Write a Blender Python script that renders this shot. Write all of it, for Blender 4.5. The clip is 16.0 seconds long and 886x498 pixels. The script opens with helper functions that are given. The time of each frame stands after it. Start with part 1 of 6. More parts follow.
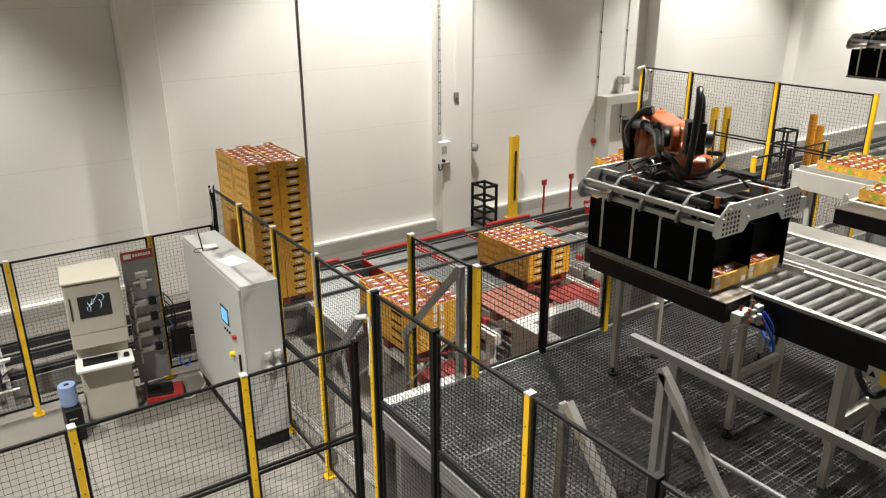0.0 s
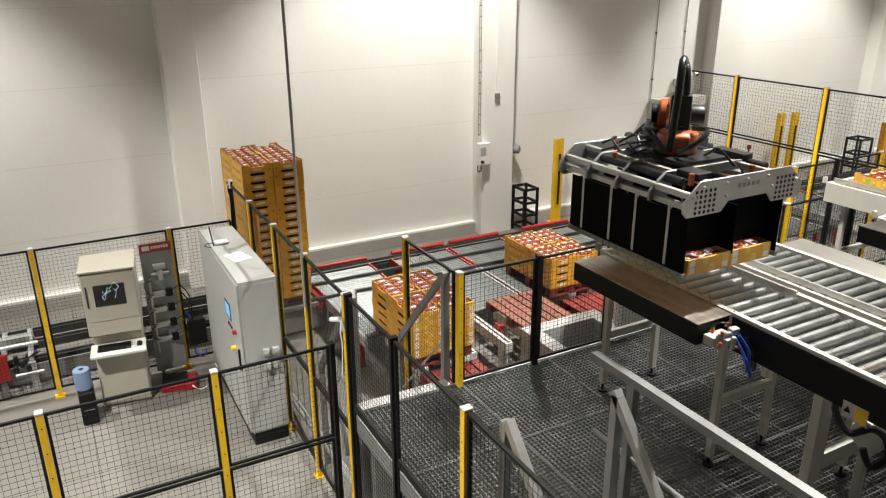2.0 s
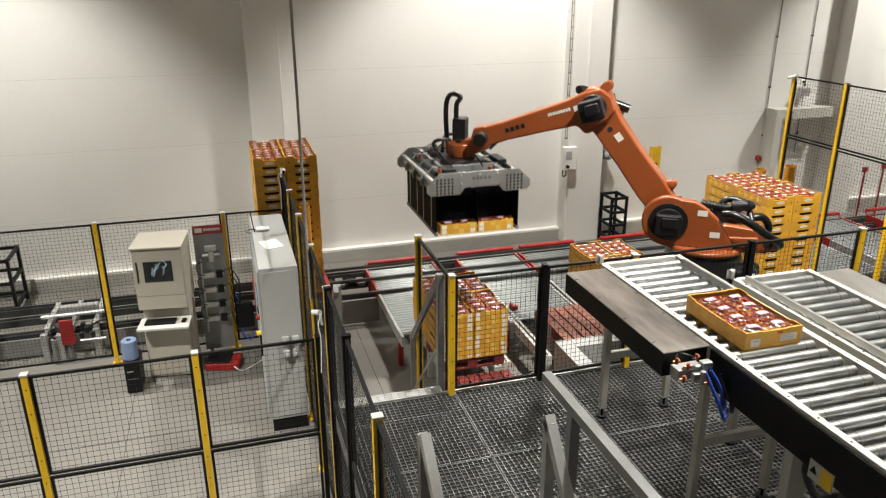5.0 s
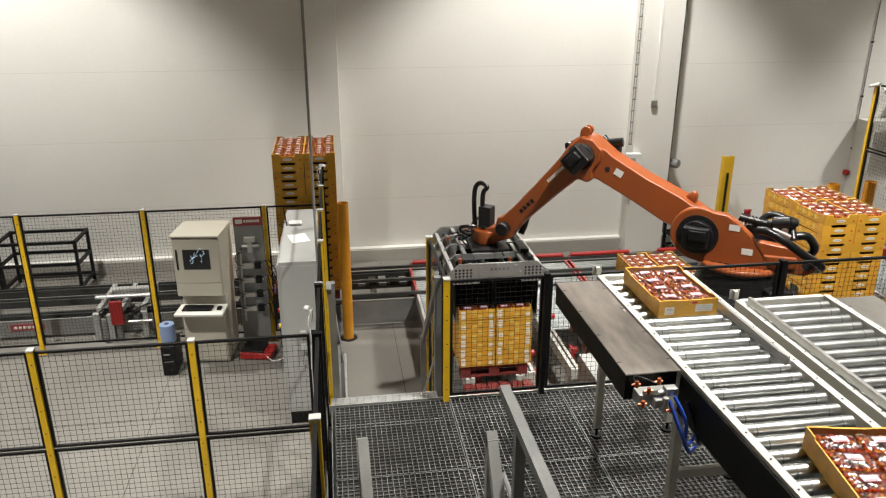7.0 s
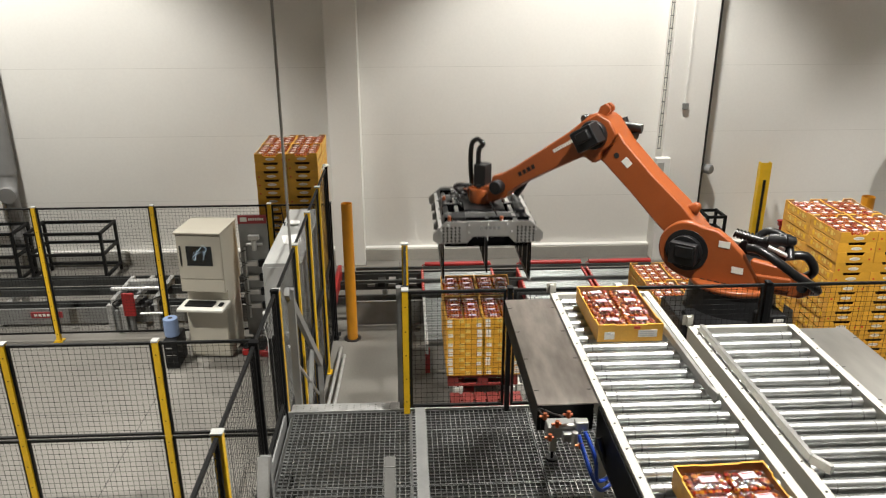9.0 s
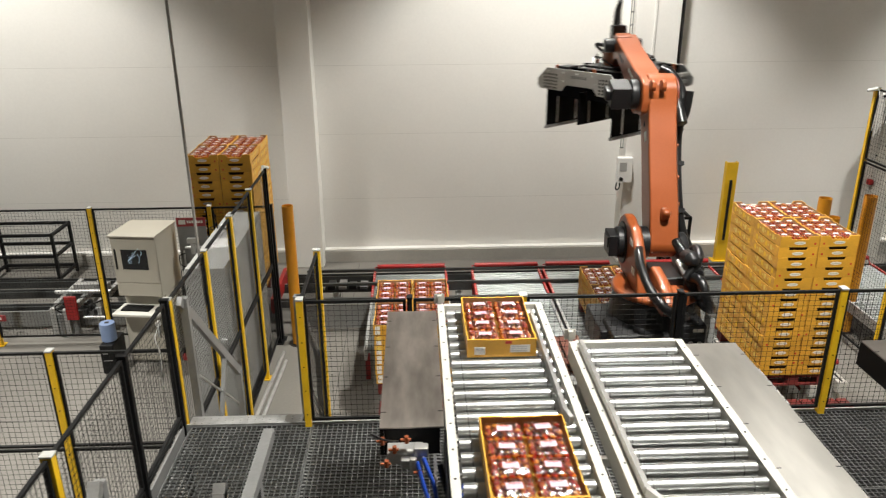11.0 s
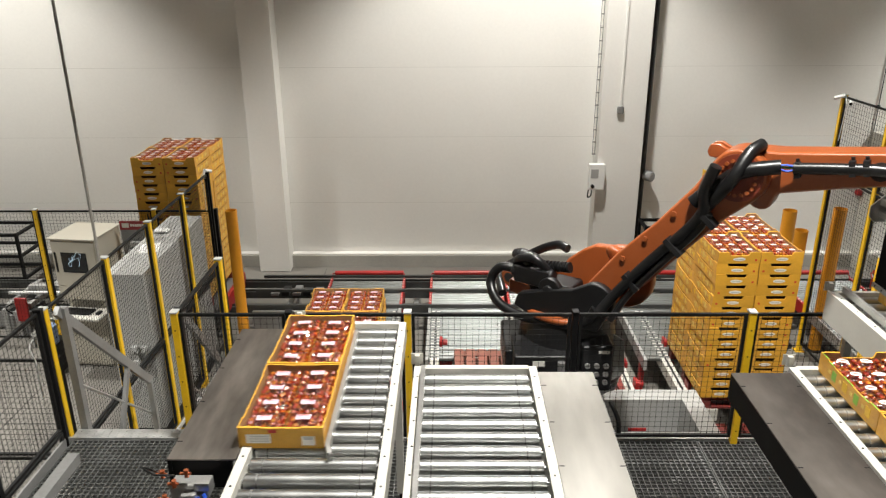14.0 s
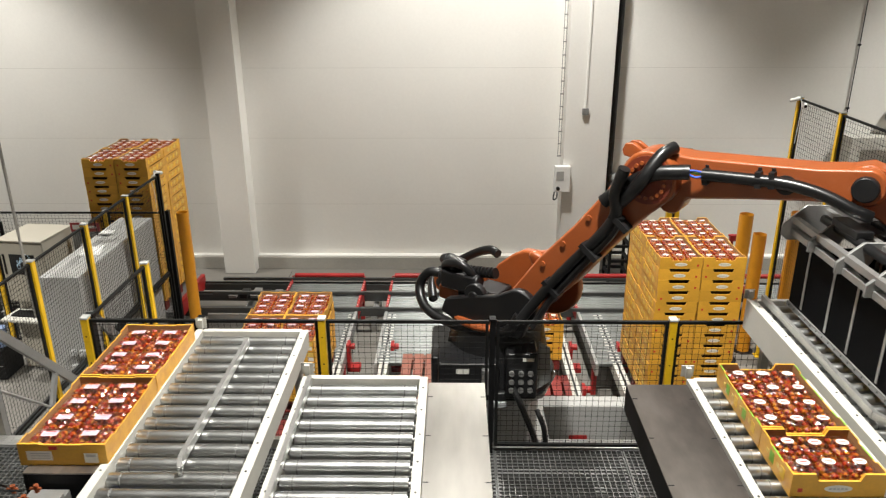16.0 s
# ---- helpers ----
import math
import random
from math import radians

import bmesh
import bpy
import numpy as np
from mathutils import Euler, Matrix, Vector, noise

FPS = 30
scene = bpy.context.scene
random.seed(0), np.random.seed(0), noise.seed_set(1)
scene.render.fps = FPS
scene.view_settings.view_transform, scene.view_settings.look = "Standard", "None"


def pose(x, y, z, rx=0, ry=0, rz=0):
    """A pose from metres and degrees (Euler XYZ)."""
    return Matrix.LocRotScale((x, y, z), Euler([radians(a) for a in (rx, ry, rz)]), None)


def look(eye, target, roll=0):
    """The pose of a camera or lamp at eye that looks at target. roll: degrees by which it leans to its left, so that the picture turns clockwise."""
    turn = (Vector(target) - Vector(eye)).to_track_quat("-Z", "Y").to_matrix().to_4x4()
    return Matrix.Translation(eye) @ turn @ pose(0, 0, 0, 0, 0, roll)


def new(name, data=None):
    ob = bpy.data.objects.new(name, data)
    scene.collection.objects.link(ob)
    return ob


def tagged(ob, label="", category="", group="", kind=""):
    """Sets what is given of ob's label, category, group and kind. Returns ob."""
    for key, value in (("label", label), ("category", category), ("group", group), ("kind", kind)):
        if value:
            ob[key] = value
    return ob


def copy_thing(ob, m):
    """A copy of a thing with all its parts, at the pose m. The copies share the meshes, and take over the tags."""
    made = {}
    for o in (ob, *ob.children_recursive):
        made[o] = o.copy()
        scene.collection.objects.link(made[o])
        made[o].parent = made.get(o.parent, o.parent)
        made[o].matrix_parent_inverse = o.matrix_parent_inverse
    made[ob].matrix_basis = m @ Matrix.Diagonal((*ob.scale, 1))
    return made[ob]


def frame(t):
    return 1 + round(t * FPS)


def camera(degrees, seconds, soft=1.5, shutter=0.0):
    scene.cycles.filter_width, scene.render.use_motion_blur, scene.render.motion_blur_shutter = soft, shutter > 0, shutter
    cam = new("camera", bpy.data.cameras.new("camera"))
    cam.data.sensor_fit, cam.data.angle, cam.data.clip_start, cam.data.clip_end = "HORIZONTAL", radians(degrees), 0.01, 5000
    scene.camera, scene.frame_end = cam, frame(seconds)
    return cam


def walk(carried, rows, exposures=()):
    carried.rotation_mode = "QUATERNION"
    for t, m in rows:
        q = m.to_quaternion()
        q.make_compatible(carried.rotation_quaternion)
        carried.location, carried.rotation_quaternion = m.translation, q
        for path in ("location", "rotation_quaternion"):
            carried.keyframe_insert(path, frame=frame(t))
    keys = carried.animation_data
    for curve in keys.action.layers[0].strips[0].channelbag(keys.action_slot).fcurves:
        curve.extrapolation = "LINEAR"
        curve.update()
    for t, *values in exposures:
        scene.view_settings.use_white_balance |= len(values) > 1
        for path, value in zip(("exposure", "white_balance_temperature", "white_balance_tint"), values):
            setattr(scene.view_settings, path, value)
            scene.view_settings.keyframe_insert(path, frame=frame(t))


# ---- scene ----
cam = camera(61.6, 16.0, soft=1.2, shutter=0.5)
PATH = [
    (0, (-0.076, -0.007, 5.028), (0.994, 1.534, 4.336), -0.2),
    (0.5, (0.118, -0.095, 5.018), (1.154, 1.469, 4.326), -0.2),
    (1, (0.324, -0.191, 5.029), (1.315, 1.401, 4.335), -0.3),
    (1.5, (0.523, -0.271, 5.028), (1.464, 1.352, 4.335), -0.3),
    (2, (0.728, -0.347, 5.035), (1.616, 1.305, 4.341), -0.3),
    (2.5, (0.931, -0.408, 5.038), (1.765, 1.271, 4.342), -0.3),
    (3, (1.139, -0.461, 4.99), (1.918, 1.246, 4.298), -0.1),
    (3.5, (1.36, -0.511, 4.963), (2.08, 1.221, 4.27), -0.1),
    (4, (1.573, -0.542, 4.958), (2.235, 1.213, 4.265), -0.1),
    (6.5, (2.674, -0.658, 4.855), (3.013, 1.193, 4.177), 0.0),
    (7, (2.88, -0.645, 4.87), (3.157, 1.215, 4.189), 0.1),
    (7.5, (3.104, -0.629, 4.883), (3.314, 1.239, 4.201), 0.2),
    (8, (3.331, -0.614, 4.909), (3.487, 1.258, 4.223), 0.2),
    (10.5, (4.441, -0.382, 4.954), (4.511, 1.488, 4.248), -0.3),
    (11, (4.671, -0.33, 4.942), (4.739, 1.54, 4.237), -0.3),
    (11.5, (4.906, -0.27, 4.926), (4.97, 1.602, 4.223), -0.3),
    (12, (5.12, -0.227, 4.936), (5.178, 1.643, 4.231), -0.4),
    (12.5, (5.316, -0.169, 4.928), (5.356, 1.702, 4.224), -0.4),
    (13, (5.487, -0.138, 4.93), (5.51, 1.734, 4.226), -0.4),
    (13.5, (5.652, -0.095, 4.937), (5.643, 1.777, 4.233), -0.4),
    (14, (5.813, -0.056, 4.935), (5.792, 1.816, 4.232), -0.3),
    (14.5, (5.982, -0.015, 4.934), (5.96, 1.858, 4.231), -0.3),
    (15, (6.145, 0.018, 4.932), (6.12, 1.89, 4.228), -0.3),
    (15.5, (6.3, 0.043, 4.937), (6.273, 1.915, 4.233), -0.2),
    (16, (6.457, 0.065, 4.937), (6.427, 1.937, 4.233), -0.2),
]
walk(cam, [(t, look(eye, target, roll)) for t, eye, target, roll in PATH], ((0, 0.27), (2.5, 0.24), (4, 0.17), (8, -0.01), (16, -0.03)))

# ---- light ----
world = bpy.data.worlds.new("world")
scene.world = world
world.use_nodes = True
world.node_tree.nodes["Background"].inputs[0].default_value = (1.0, 0.97, 0.92, 1)
world.node_tree.nodes["Background"].inputs[1].default_value = 0.03
scene.view_settings.exposure = 0.0

LAMP_X, LAMP_Y, LAMP_Z = (-2.4, 7.0, 16.3, 25.4), (9.6, 3.4), 8.95
LAMP_POWER, LAMP_CONE, LAMP_BLEND = (2800, 4100), (94, 94), 0.42

# ---- mesh helpers ----


def box(bm, x0, x1, y0, y1, z0, z1, mi=0):
    v = [bm.verts.new(p) for p in ((x0, y0, z0), (x1, y0, z0), (x1, y1, z0), (x0, y1, z0), (x0, y0, z1), (x1, y0, z1), (x1, y1, z1), (x0, y1, z1))]
    for q in ((0, 3, 2, 1), (4, 5, 6, 7), (0, 1, 5, 4), (1, 2, 6, 5), (2, 3, 7, 6), (3, 0, 4, 7)):
        bm.faces.new([v[i] for i in q]).material_index = mi
    return v


def cbox(bm, c, s, mi=0, m=None):
    v = box(bm, -s[0] / 2, s[0] / 2, -s[1] / 2, s[1] / 2, -s[2] / 2, s[2] / 2, mi)
    m = Matrix.Translation(c) @ (m or Matrix())
    for a in v:
        a.co = m @ a.co
    return v


def ring_frame(p, q):
    d = (Vector(q) - Vector(p)).normalized()
    up = Vector((0, 0, 1)) if abs(d.z) < 0.95 else Vector((1, 0, 0))
    a = d.cross(up).normalized()
    return a, a.cross(d).normalized()


def cyl(bm, p, q, r, n=12, mi=0, r2=None, caps=True):
    p, q = Vector(p), Vector(q)
    a, b = ring_frame(p, q)
    r2 = r if r2 is None else r2
    rings = []
    for c, rr in ((p, r), (q, r2)):
        rings.append([bm.verts.new(c + rr * (math.cos(2 * math.pi * i / n) * a + math.sin(2 * math.pi * i / n) * b)) for i in range(n)])
    for i in range(n):
        j = (i + 1) % n
        bm.faces.new((rings[0][i], rings[0][j], rings[1][j], rings[1][i])).material_index = mi
    if caps:
        bm.faces.new(rings[0][::-1]).material_index = mi
        bm.faces.new(rings[1]).material_index = mi


def bar(bm, p, q, w, h, mi=0):
    """A rectangular bar from p to q, w wide and h high."""
    p, q = Vector(p), Vector(q)
    a, b = ring_frame(p, q)
    rings = [[bm.verts.new(c + sa * a * w / 2 + sb * b * h / 2) for sa, sb in ((-1, -1), (1, -1), (1, 1), (-1, 1))] for c in (p, q)]
    for i in range(4):
        j = (i + 1) % 4
        bm.faces.new((rings[0][i], rings[0][j], rings[1][j], rings[1][i])).material_index = mi
    bm.faces.new(rings[0][::-1]).material_index = mi
    bm.faces.new(rings[1]).material_index = mi


def hose(bm, pts, r, n=8, mi=0, steps=6):
    """A round hose that glides through the points."""
    P = [Vector(p) for p in pts]
    path = []
    for i in range(len(P) - 1):
        a, b, c, d = P[max(i - 1, 0)], P[i], P[i + 1], P[min(i + 2, len(P) - 1)]
        for k in range(steps):
            t = k / steps
            path.append(0.5 * (2 * b + (c - a) * t + (2 * a - 5 * b + 4 * c - d) * t * t + (3 * b - a - 3 * c + d) * t ** 3))
    path.append(P[-1])
    side, rings = None, []
    for i, c in enumerate(path):
        d = (path[min(i + 1, len(path) - 1)] - path[max(i - 1, 0)]).normalized()
        if side is None:
            side = ring_frame(Vector(), d)[0]
        side = (side - side.dot(d) * d).normalized()
        up = side.cross(d)
        rings.append([bm.verts.new(c + r * (math.cos(2 * math.pi * j / n) * side + math.sin(2 * math.pi * j / n) * up)) for j in range(n)])
    for u, v in zip(rings, rings[1:]):
        for j in range(n):
            bm.faces.new((u[j], u[(j + 1) % n], v[(j + 1) % n], v[j])).material_index = mi
    bm.faces.new(rings[0][::-1]).material_index = mi
    bm.faces.new(rings[-1]).material_index = mi


def prism(bm, poly, y0, y1, mi=0):
    """A polygon in x and z, pushed from y0 to y1."""
    u = [bm.verts.new((x, y0, z)) for x, z in poly]
    v = [bm.verts.new((x, y1, z)) for x, z in poly]
    n = len(poly)
    for i in range(n):
        j = (i + 1) % n
        bm.faces.new((u[i], u[j], v[j], v[i])).material_index = mi
    bm.faces.new(u[::-1]).material_index = mi
    bm.faces.new(v).material_index = mi


def mesh_of(name, bm, mats, bevel=0.0, smooth=True, seg=1):
    bmesh.ops.recalc_face_normals(bm, faces=bm.faces)
    if bevel:
        edges = [e for e in bm.edges if len(e.link_faces) == 2 and e.calc_face_angle(0) > 0.7]
        bmesh.ops.bevel(bm, geom=edges, offset=bevel, segments=seg, affect="EDGES", clamp_overlap=True)
    me = bpy.data.meshes.new(name)
    bm.to_mesh(me)
    bm.free()
    for m in mats if isinstance(mats, (list, tuple)) else [mats]:
        me.materials.append(m)
    if smooth:
        me.shade_smooth()
        me.set_sharp_from_angle(angle=radians(48 if bevel > 0.0035 else 40))
    return me


def part(name, bm, mats, parent=None, label="", bevel=0.0, at=None, smooth=True):
    me = bm if isinstance(bm, bpy.types.Mesh) else mesh_of(name, bm, mats, bevel, smooth)
    ob = new(name, me)
    if bevel > 0.0035:
        md = ob.modifiers.new("even_faces", "WEIGHTED_NORMAL")
        md.keep_sharp, md.weight = True, 100
    if parent:
        ob.parent = parent
    if at is not None:
        ob.matrix_basis = at if isinstance(at, Matrix) else Matrix.Translation(at)
    if label:
        tagged(ob, label)
    return ob


def thing(name, loc, label, category, group="", kind="", turn=0):
    ob = new(name)
    ob.matrix_basis = pose(*loc, 0, 0, turn)
    return tagged(ob, label, category, group, kind)


def BM():
    return bmesh.new()


# ---- materials ----


def surface(name, rgb, rough=0.5, metal=0.0, vary=0.12, scale=3.0, fine=60.0, bump=0.05, coat=0.0, per_object=0.0, second=None, wear=0.0, stretch=None, spec=0.5):
    """A painted, bare or printed surface: colour that drifts at two scales, fine relief, gloss that drifts with it."""
    m = bpy.data.materials.new(name)
    m.use_nodes = True
    nt = m.node_tree
    N, L = nt.nodes, nt.links
    b = N["Principled BSDF"]
    co = N.new("ShaderNodeTexCoord")
    src = co.outputs["Object"]
    if stretch:
        mp = N.new("ShaderNodeMapping")
        mp.inputs["Scale"].default_value = stretch
        L.new(src, mp.inputs[0])
        src = mp.outputs[0]
    big, small = N.new("ShaderNodeTexNoise"), N.new("ShaderNodeTexNoise")
    big.inputs["Scale"].default_value, big.inputs["Detail"].default_value = scale, 4
    small.inputs["Scale"].default_value, small.inputs["Detail"].default_value = fine, 3
    L.new(src, big.inputs[0]), L.new(src, small.inputs[0])
    mix = N.new("ShaderNodeMix")
    mix.data_type = "RGBA"
    dark = [c * (1 - vary * 1.6) for c in rgb] if second is None else second
    lite = [min(1, c * (1 + vary)) for c in rgb]
    mix.inputs[6].default_value, mix.inputs[7].default_value = (*dark, 1), (*lite, 1)
    ramp = N.new("ShaderNodeMapRange")
    ramp.inputs[1].default_value, ramp.inputs[2].default_value = 0.3, 0.7
    add = N.new("ShaderNodeMath")
    add.operation = "MULTIPLY_ADD"
    L.new(small.outputs[0], add.inputs[0])
    add.inputs[1].default_value = 0.35
    sub = N.new("ShaderNodeMath")
    sub.operation = "MULTIPLY_ADD"
    L.new(big.outputs[0], sub.inputs[0])
    sub.inputs[1].default_value, sub.inputs[2].default_value = 0.75, -0.05
    L.new(sub.outputs[0], add.inputs[2])
    L.new(add.outputs[0], ramp.inputs[0]), L.new(ramp.outputs[0], mix.inputs[0])
    col = mix.outputs[2]
    if per_object:
        oi = N.new("ShaderNodeObjectInfo")
        hsv = N.new("ShaderNodeHueSaturation")
        vr = N.new("ShaderNodeMapRange")
        vr.inputs[3].default_value, vr.inputs[4].default_value = 1 - per_object, 1 + per_object
        L.new(oi.outputs["Random"], vr.inputs[0]), L.new(vr.outputs[0], hsv.inputs["Value"]), L.new(col, hsv.inputs["Color"])
        col = hsv.outputs[0]
    L.new(col, b.inputs["Base Color"])
    rr = N.new("ShaderNodeMapRange")
    rr.inputs[3].default_value, rr.inputs[4].default_value = max(0.02, rough - 0.08), min(1, rough + 0.1)
    L.new(big.outputs[0], rr.inputs[0]), L.new(rr.outputs[0], b.inputs["Roughness"])
    b.inputs["Metallic"].default_value = metal
    b.inputs["Specular IOR Level"].default_value = spec
    b.inputs["Coat Weight"].default_value = coat
    if bump:
        bp = N.new("ShaderNodeBump")
        bp.inputs["Strength"].default_value, bp.inputs["Distance"].default_value = bump, 0.004
        L.new(small.outputs[0], bp.inputs["Height"]), L.new(bp.outputs[0], b.inputs["Normal"])
    return m


WALL = surface("wall_paint", (0.78, 0.765, 0.73), 0.55, vary=0.03, scale=0.6, fine=25, bump=0.03)
PLINTH = surface("plinth_concrete", (0.40, 0.385, 0.35), 0.7, vary=0.1, scale=1.5, fine=40, bump=0.15)
FLOOR = surface("floor_concrete", (0.172, 0.161, 0.143), 0.6, vary=0.1, scale=0.7, fine=30, bump=0.08, stretch=(1, 1, 1))
CEIL = surface("ceiling_sheet", (0.5, 0.5, 0.48), 0.7, vary=0.05)
YELLOW = surface("yellow_paint", (0.78, 0.47, 0.012), 0.42, vary=0.1, scale=4, fine=80, bump=0.04, coat=0.1)
TUBE = surface("amber_paint", (0.62, 0.26, 0.015), 0.4, vary=0.1, scale=4, fine=80, bump=0.04, coat=0.1)
BLACK = surface("black_paint", (0.007, 0.007, 0.0075), 0.5, vary=0.2, scale=5, bump=0.03, spec=0.2)
WIRE = surface("black_wire", (0.008, 0.008, 0.008), 0.55, vary=0.2, scale=5, bump=0.0, spec=0.25)
CURTAIN = surface("black_plastic_sheet", (0.002, 0.002, 0.0024), 0.6, vary=0.2, scale=3, bump=0.02, spec=0.05)
RUBBER = surface("black_rubber", (0.006, 0.006, 0.0065), 0.33, vary=0.2, scale=8, fine=90, bump=0.06)
GALV = surface("galvanised_steel", (0.52, 0.52, 0.51), 0.45, 0.7, vary=0.14, scale=9, fine=60, bump=0.05)
GRATE = surface("galvanised_grating", (0.165, 0.168, 0.164), 0.42, 0.6, vary=0.2, scale=4, fine=60, bump=0.05)
STEEL = surface("stainless_sheet", (0.68, 0.66, 0.62), 0.38, 1.0, vary=0.14, scale=2.2, fine=14, bump=0.02, stretch=(1, 0.25, 1))
DARKSTEEL = surface("worn_dark_sheet", (0.25, 0.225, 0.205), 0.36, 0.85, vary=0.25, scale=2.5, fine=16, bump=0.03, stretch=(1, 0.4, 1))
ROLLER = surface("zinc_roller", (0.54, 0.545, 0.54), 0.33, 1.0, vary=0.06, scale=6, fine=70, bump=0.02)
ALU = surface("brushed_aluminium", (0.52, 0.515, 0.50), 0.4, 0.8, vary=0.1, scale=5, fine=80, bump=0.04)
MIDGREY = surface("grey_steel_paint", (0.24, 0.24, 0.235), 0.45, 0.3, vary=0.12, scale=4, bump=0.04)
WHITE = surface("cream_white_paint", (0.54, 0.527, 0.48), 0.38, vary=0.05, scale=4, fine=60, bump=0.02)
RED = surface("red_paint", (0.33, 0.013, 0.012), 0.42, vary=0.15, scale=5, bump=0.04)
PALLET = surface("red_painted_wood", (0.20, 0.027, 0.022), 0.65, vary=0.25, scale=6, fine=50, bump=0.25, per_object=0.15, stretch=(0.4, 3, 3))
PALLET_WORN = surface("worn_red_wood", (0.19, 0.055, 0.04), 0.7, vary=0.25, scale=6, fine=50, bump=0.25, per_object=0.2, second=(0.19, 0.095, 0.065), stretch=(0.4, 3, 3))
ORANGE = surface("robot_orange", (0.29, 0.070, 0.017), 0.36, vary=0.08, scale=3, fine=60, bump=0.02, coat=0.25)
CASTING = surface("dark_casting", (0.012, 0.012, 0.013), 0.4, 0.2, vary=0.2, scale=6, bump=0.06)
CABINET = surface("cabinet_grey_paint", (0.37, 0.37, 0.358), 0.42, vary=0.04, scale=3, fine=90, bump=0.04)
BEIGE = surface("terminal_beige_paint", (0.42, 0.39, 0.325), 0.42, vary=0.04, scale=3, fine=90, bump=0.04)
PAPER = surface("paper", (0.78, 0.78, 0.76), 0.7, vary=0.03)
BLUE = surface("blue_hose", (0.02, 0.07, 0.42), 0.35, vary=0.1)
BLUEPAIL = surface("blue_plastic", (0.19, 0.26, 0.42), 0.5, vary=0.06)
COPPER = surface("orange_fitting", (0.42, 0.12, 0.05), 0.35, 0.6, vary=0.15)
CARD = surface("yellow_printed_card", (0.66, 0.345, 0.032), 0.5, vary=0.09, scale=6, fine=70, bump=0.05, per_object=0.09)
CARDSIDE = surface("yellow_printed_side", (0.64, 0.35, 0.05), 0.5, vary=0.1, scale=14, fine=40, bump=0.05, per_object=0.1, second=(0.50, 0.23, 0.035))
CARDIN = surface("brown_card_inside", (0.33, 0.17, 0.07), 0.75, vary=0.12, scale=6, bump=0.08)
LABEL = surface("white_print", (0.74, 0.72, 0.66), 0.5, vary=0.05, scale=30)
LANEROLL = surface("dull_zinc_roller", (0.21, 0.22, 0.215), 0.42, 0.95, vary=0.1, scale=6, fine=70, bump=0.02)
JOINT = surface("panel_joint_grey", (0.60, 0.585, 0.55), 0.6, vary=0.03)
PEDESTAL = surface("pedestal_grey_paint", (0.40, 0.41, 0.42), 0.45, vary=0.08, scale=5, bump=0.05)
CAP = surface("grey_plastic_cap", (0.45, 0.45, 0.43), 0.5, vary=0.05)
ORANGESHADE = surface("shaded_orange", (0.16, 0.026, 0.01), 0.5, vary=0.1)
PALE = surface("pale_yellow_print", (0.72, 0.52, 0.12), 0.5, vary=0.1, scale=30)
PINK = surface("pale_pink_label", (0.56, 0.46, 0.50), 0.4, vary=0.12, scale=40, second=(0.5, 0.34, 0.4))
GREENLAB = surface("green_print", (0.20, 0.42, 0.03), 0.5, vary=0.1, scale=30)
REDLAB = surface("red_print", (0.55, 0.04, 0.02), 0.5, vary=0.1, scale=30)
SIGNRED = surface("sign_red", (0.30, 0.035, 0.04), 0.45, vary=0.05)
ROD = surface("grey_cable_sheath", (0.30, 0.285, 0.26), 0.5, vary=0.1)
TRACK = surface("dark_track_steel", (0.07, 0.072, 0.07), 0.45, 0.4, vary=0.2, scale=3, bump=0.06)
DUCT = surface("grey_duct_paint", (0.25, 0.25, 0.25), 0.5, vary=0.1)
WARN = surface("warning_yellow", (0.85, 0.55, 0.02), 0.45, vary=0.05)


def tomato_skin():
    m = surface("tomato_skin", (0.42, 0.022, 0.012), 0.22, vary=0.3, scale=18, fine=60, bump=0.02, coat=0.4)
    N, L = m.node_tree.nodes, m.node_tree.links
    geo, ramp = N.new("ShaderNodeNewGeometry"), N.new("ShaderNodeValToRGB")
    e = ramp.color_ramp.elements
    e[0].position, e[0].color = 0.0, (0.26, 0.016, 0.010, 1)
    e[1].position, e[1].color = 1.0, (0.68, 0.32, 0.03, 1)
    for at, c in ((0.45, (0.38, 0.035, 0.014, 1)), (0.72, (0.55, 0.14, 0.016, 1))):
        k = e.new(at)
        k.color = c
    L.new(geo.outputs["Random Per Island"], ramp.inputs[0])
    L.new(ramp.outputs[0], N["Principled BSDF"].inputs["Base Color"])
    return m


TOMATO = tomato_skin()
BROWNSHEET = surface("grey_brown_sheet", (0.47, 0.425, 0.385), 0.40, 1.0, vary=0.24, scale=4.5, fine=18, bump=0.02, stretch=(1, 0.25, 1))
CARDSHADE = surface("shaded_card_filler", (0.05, 0.028, 0.014), 0.8, vary=0.15)


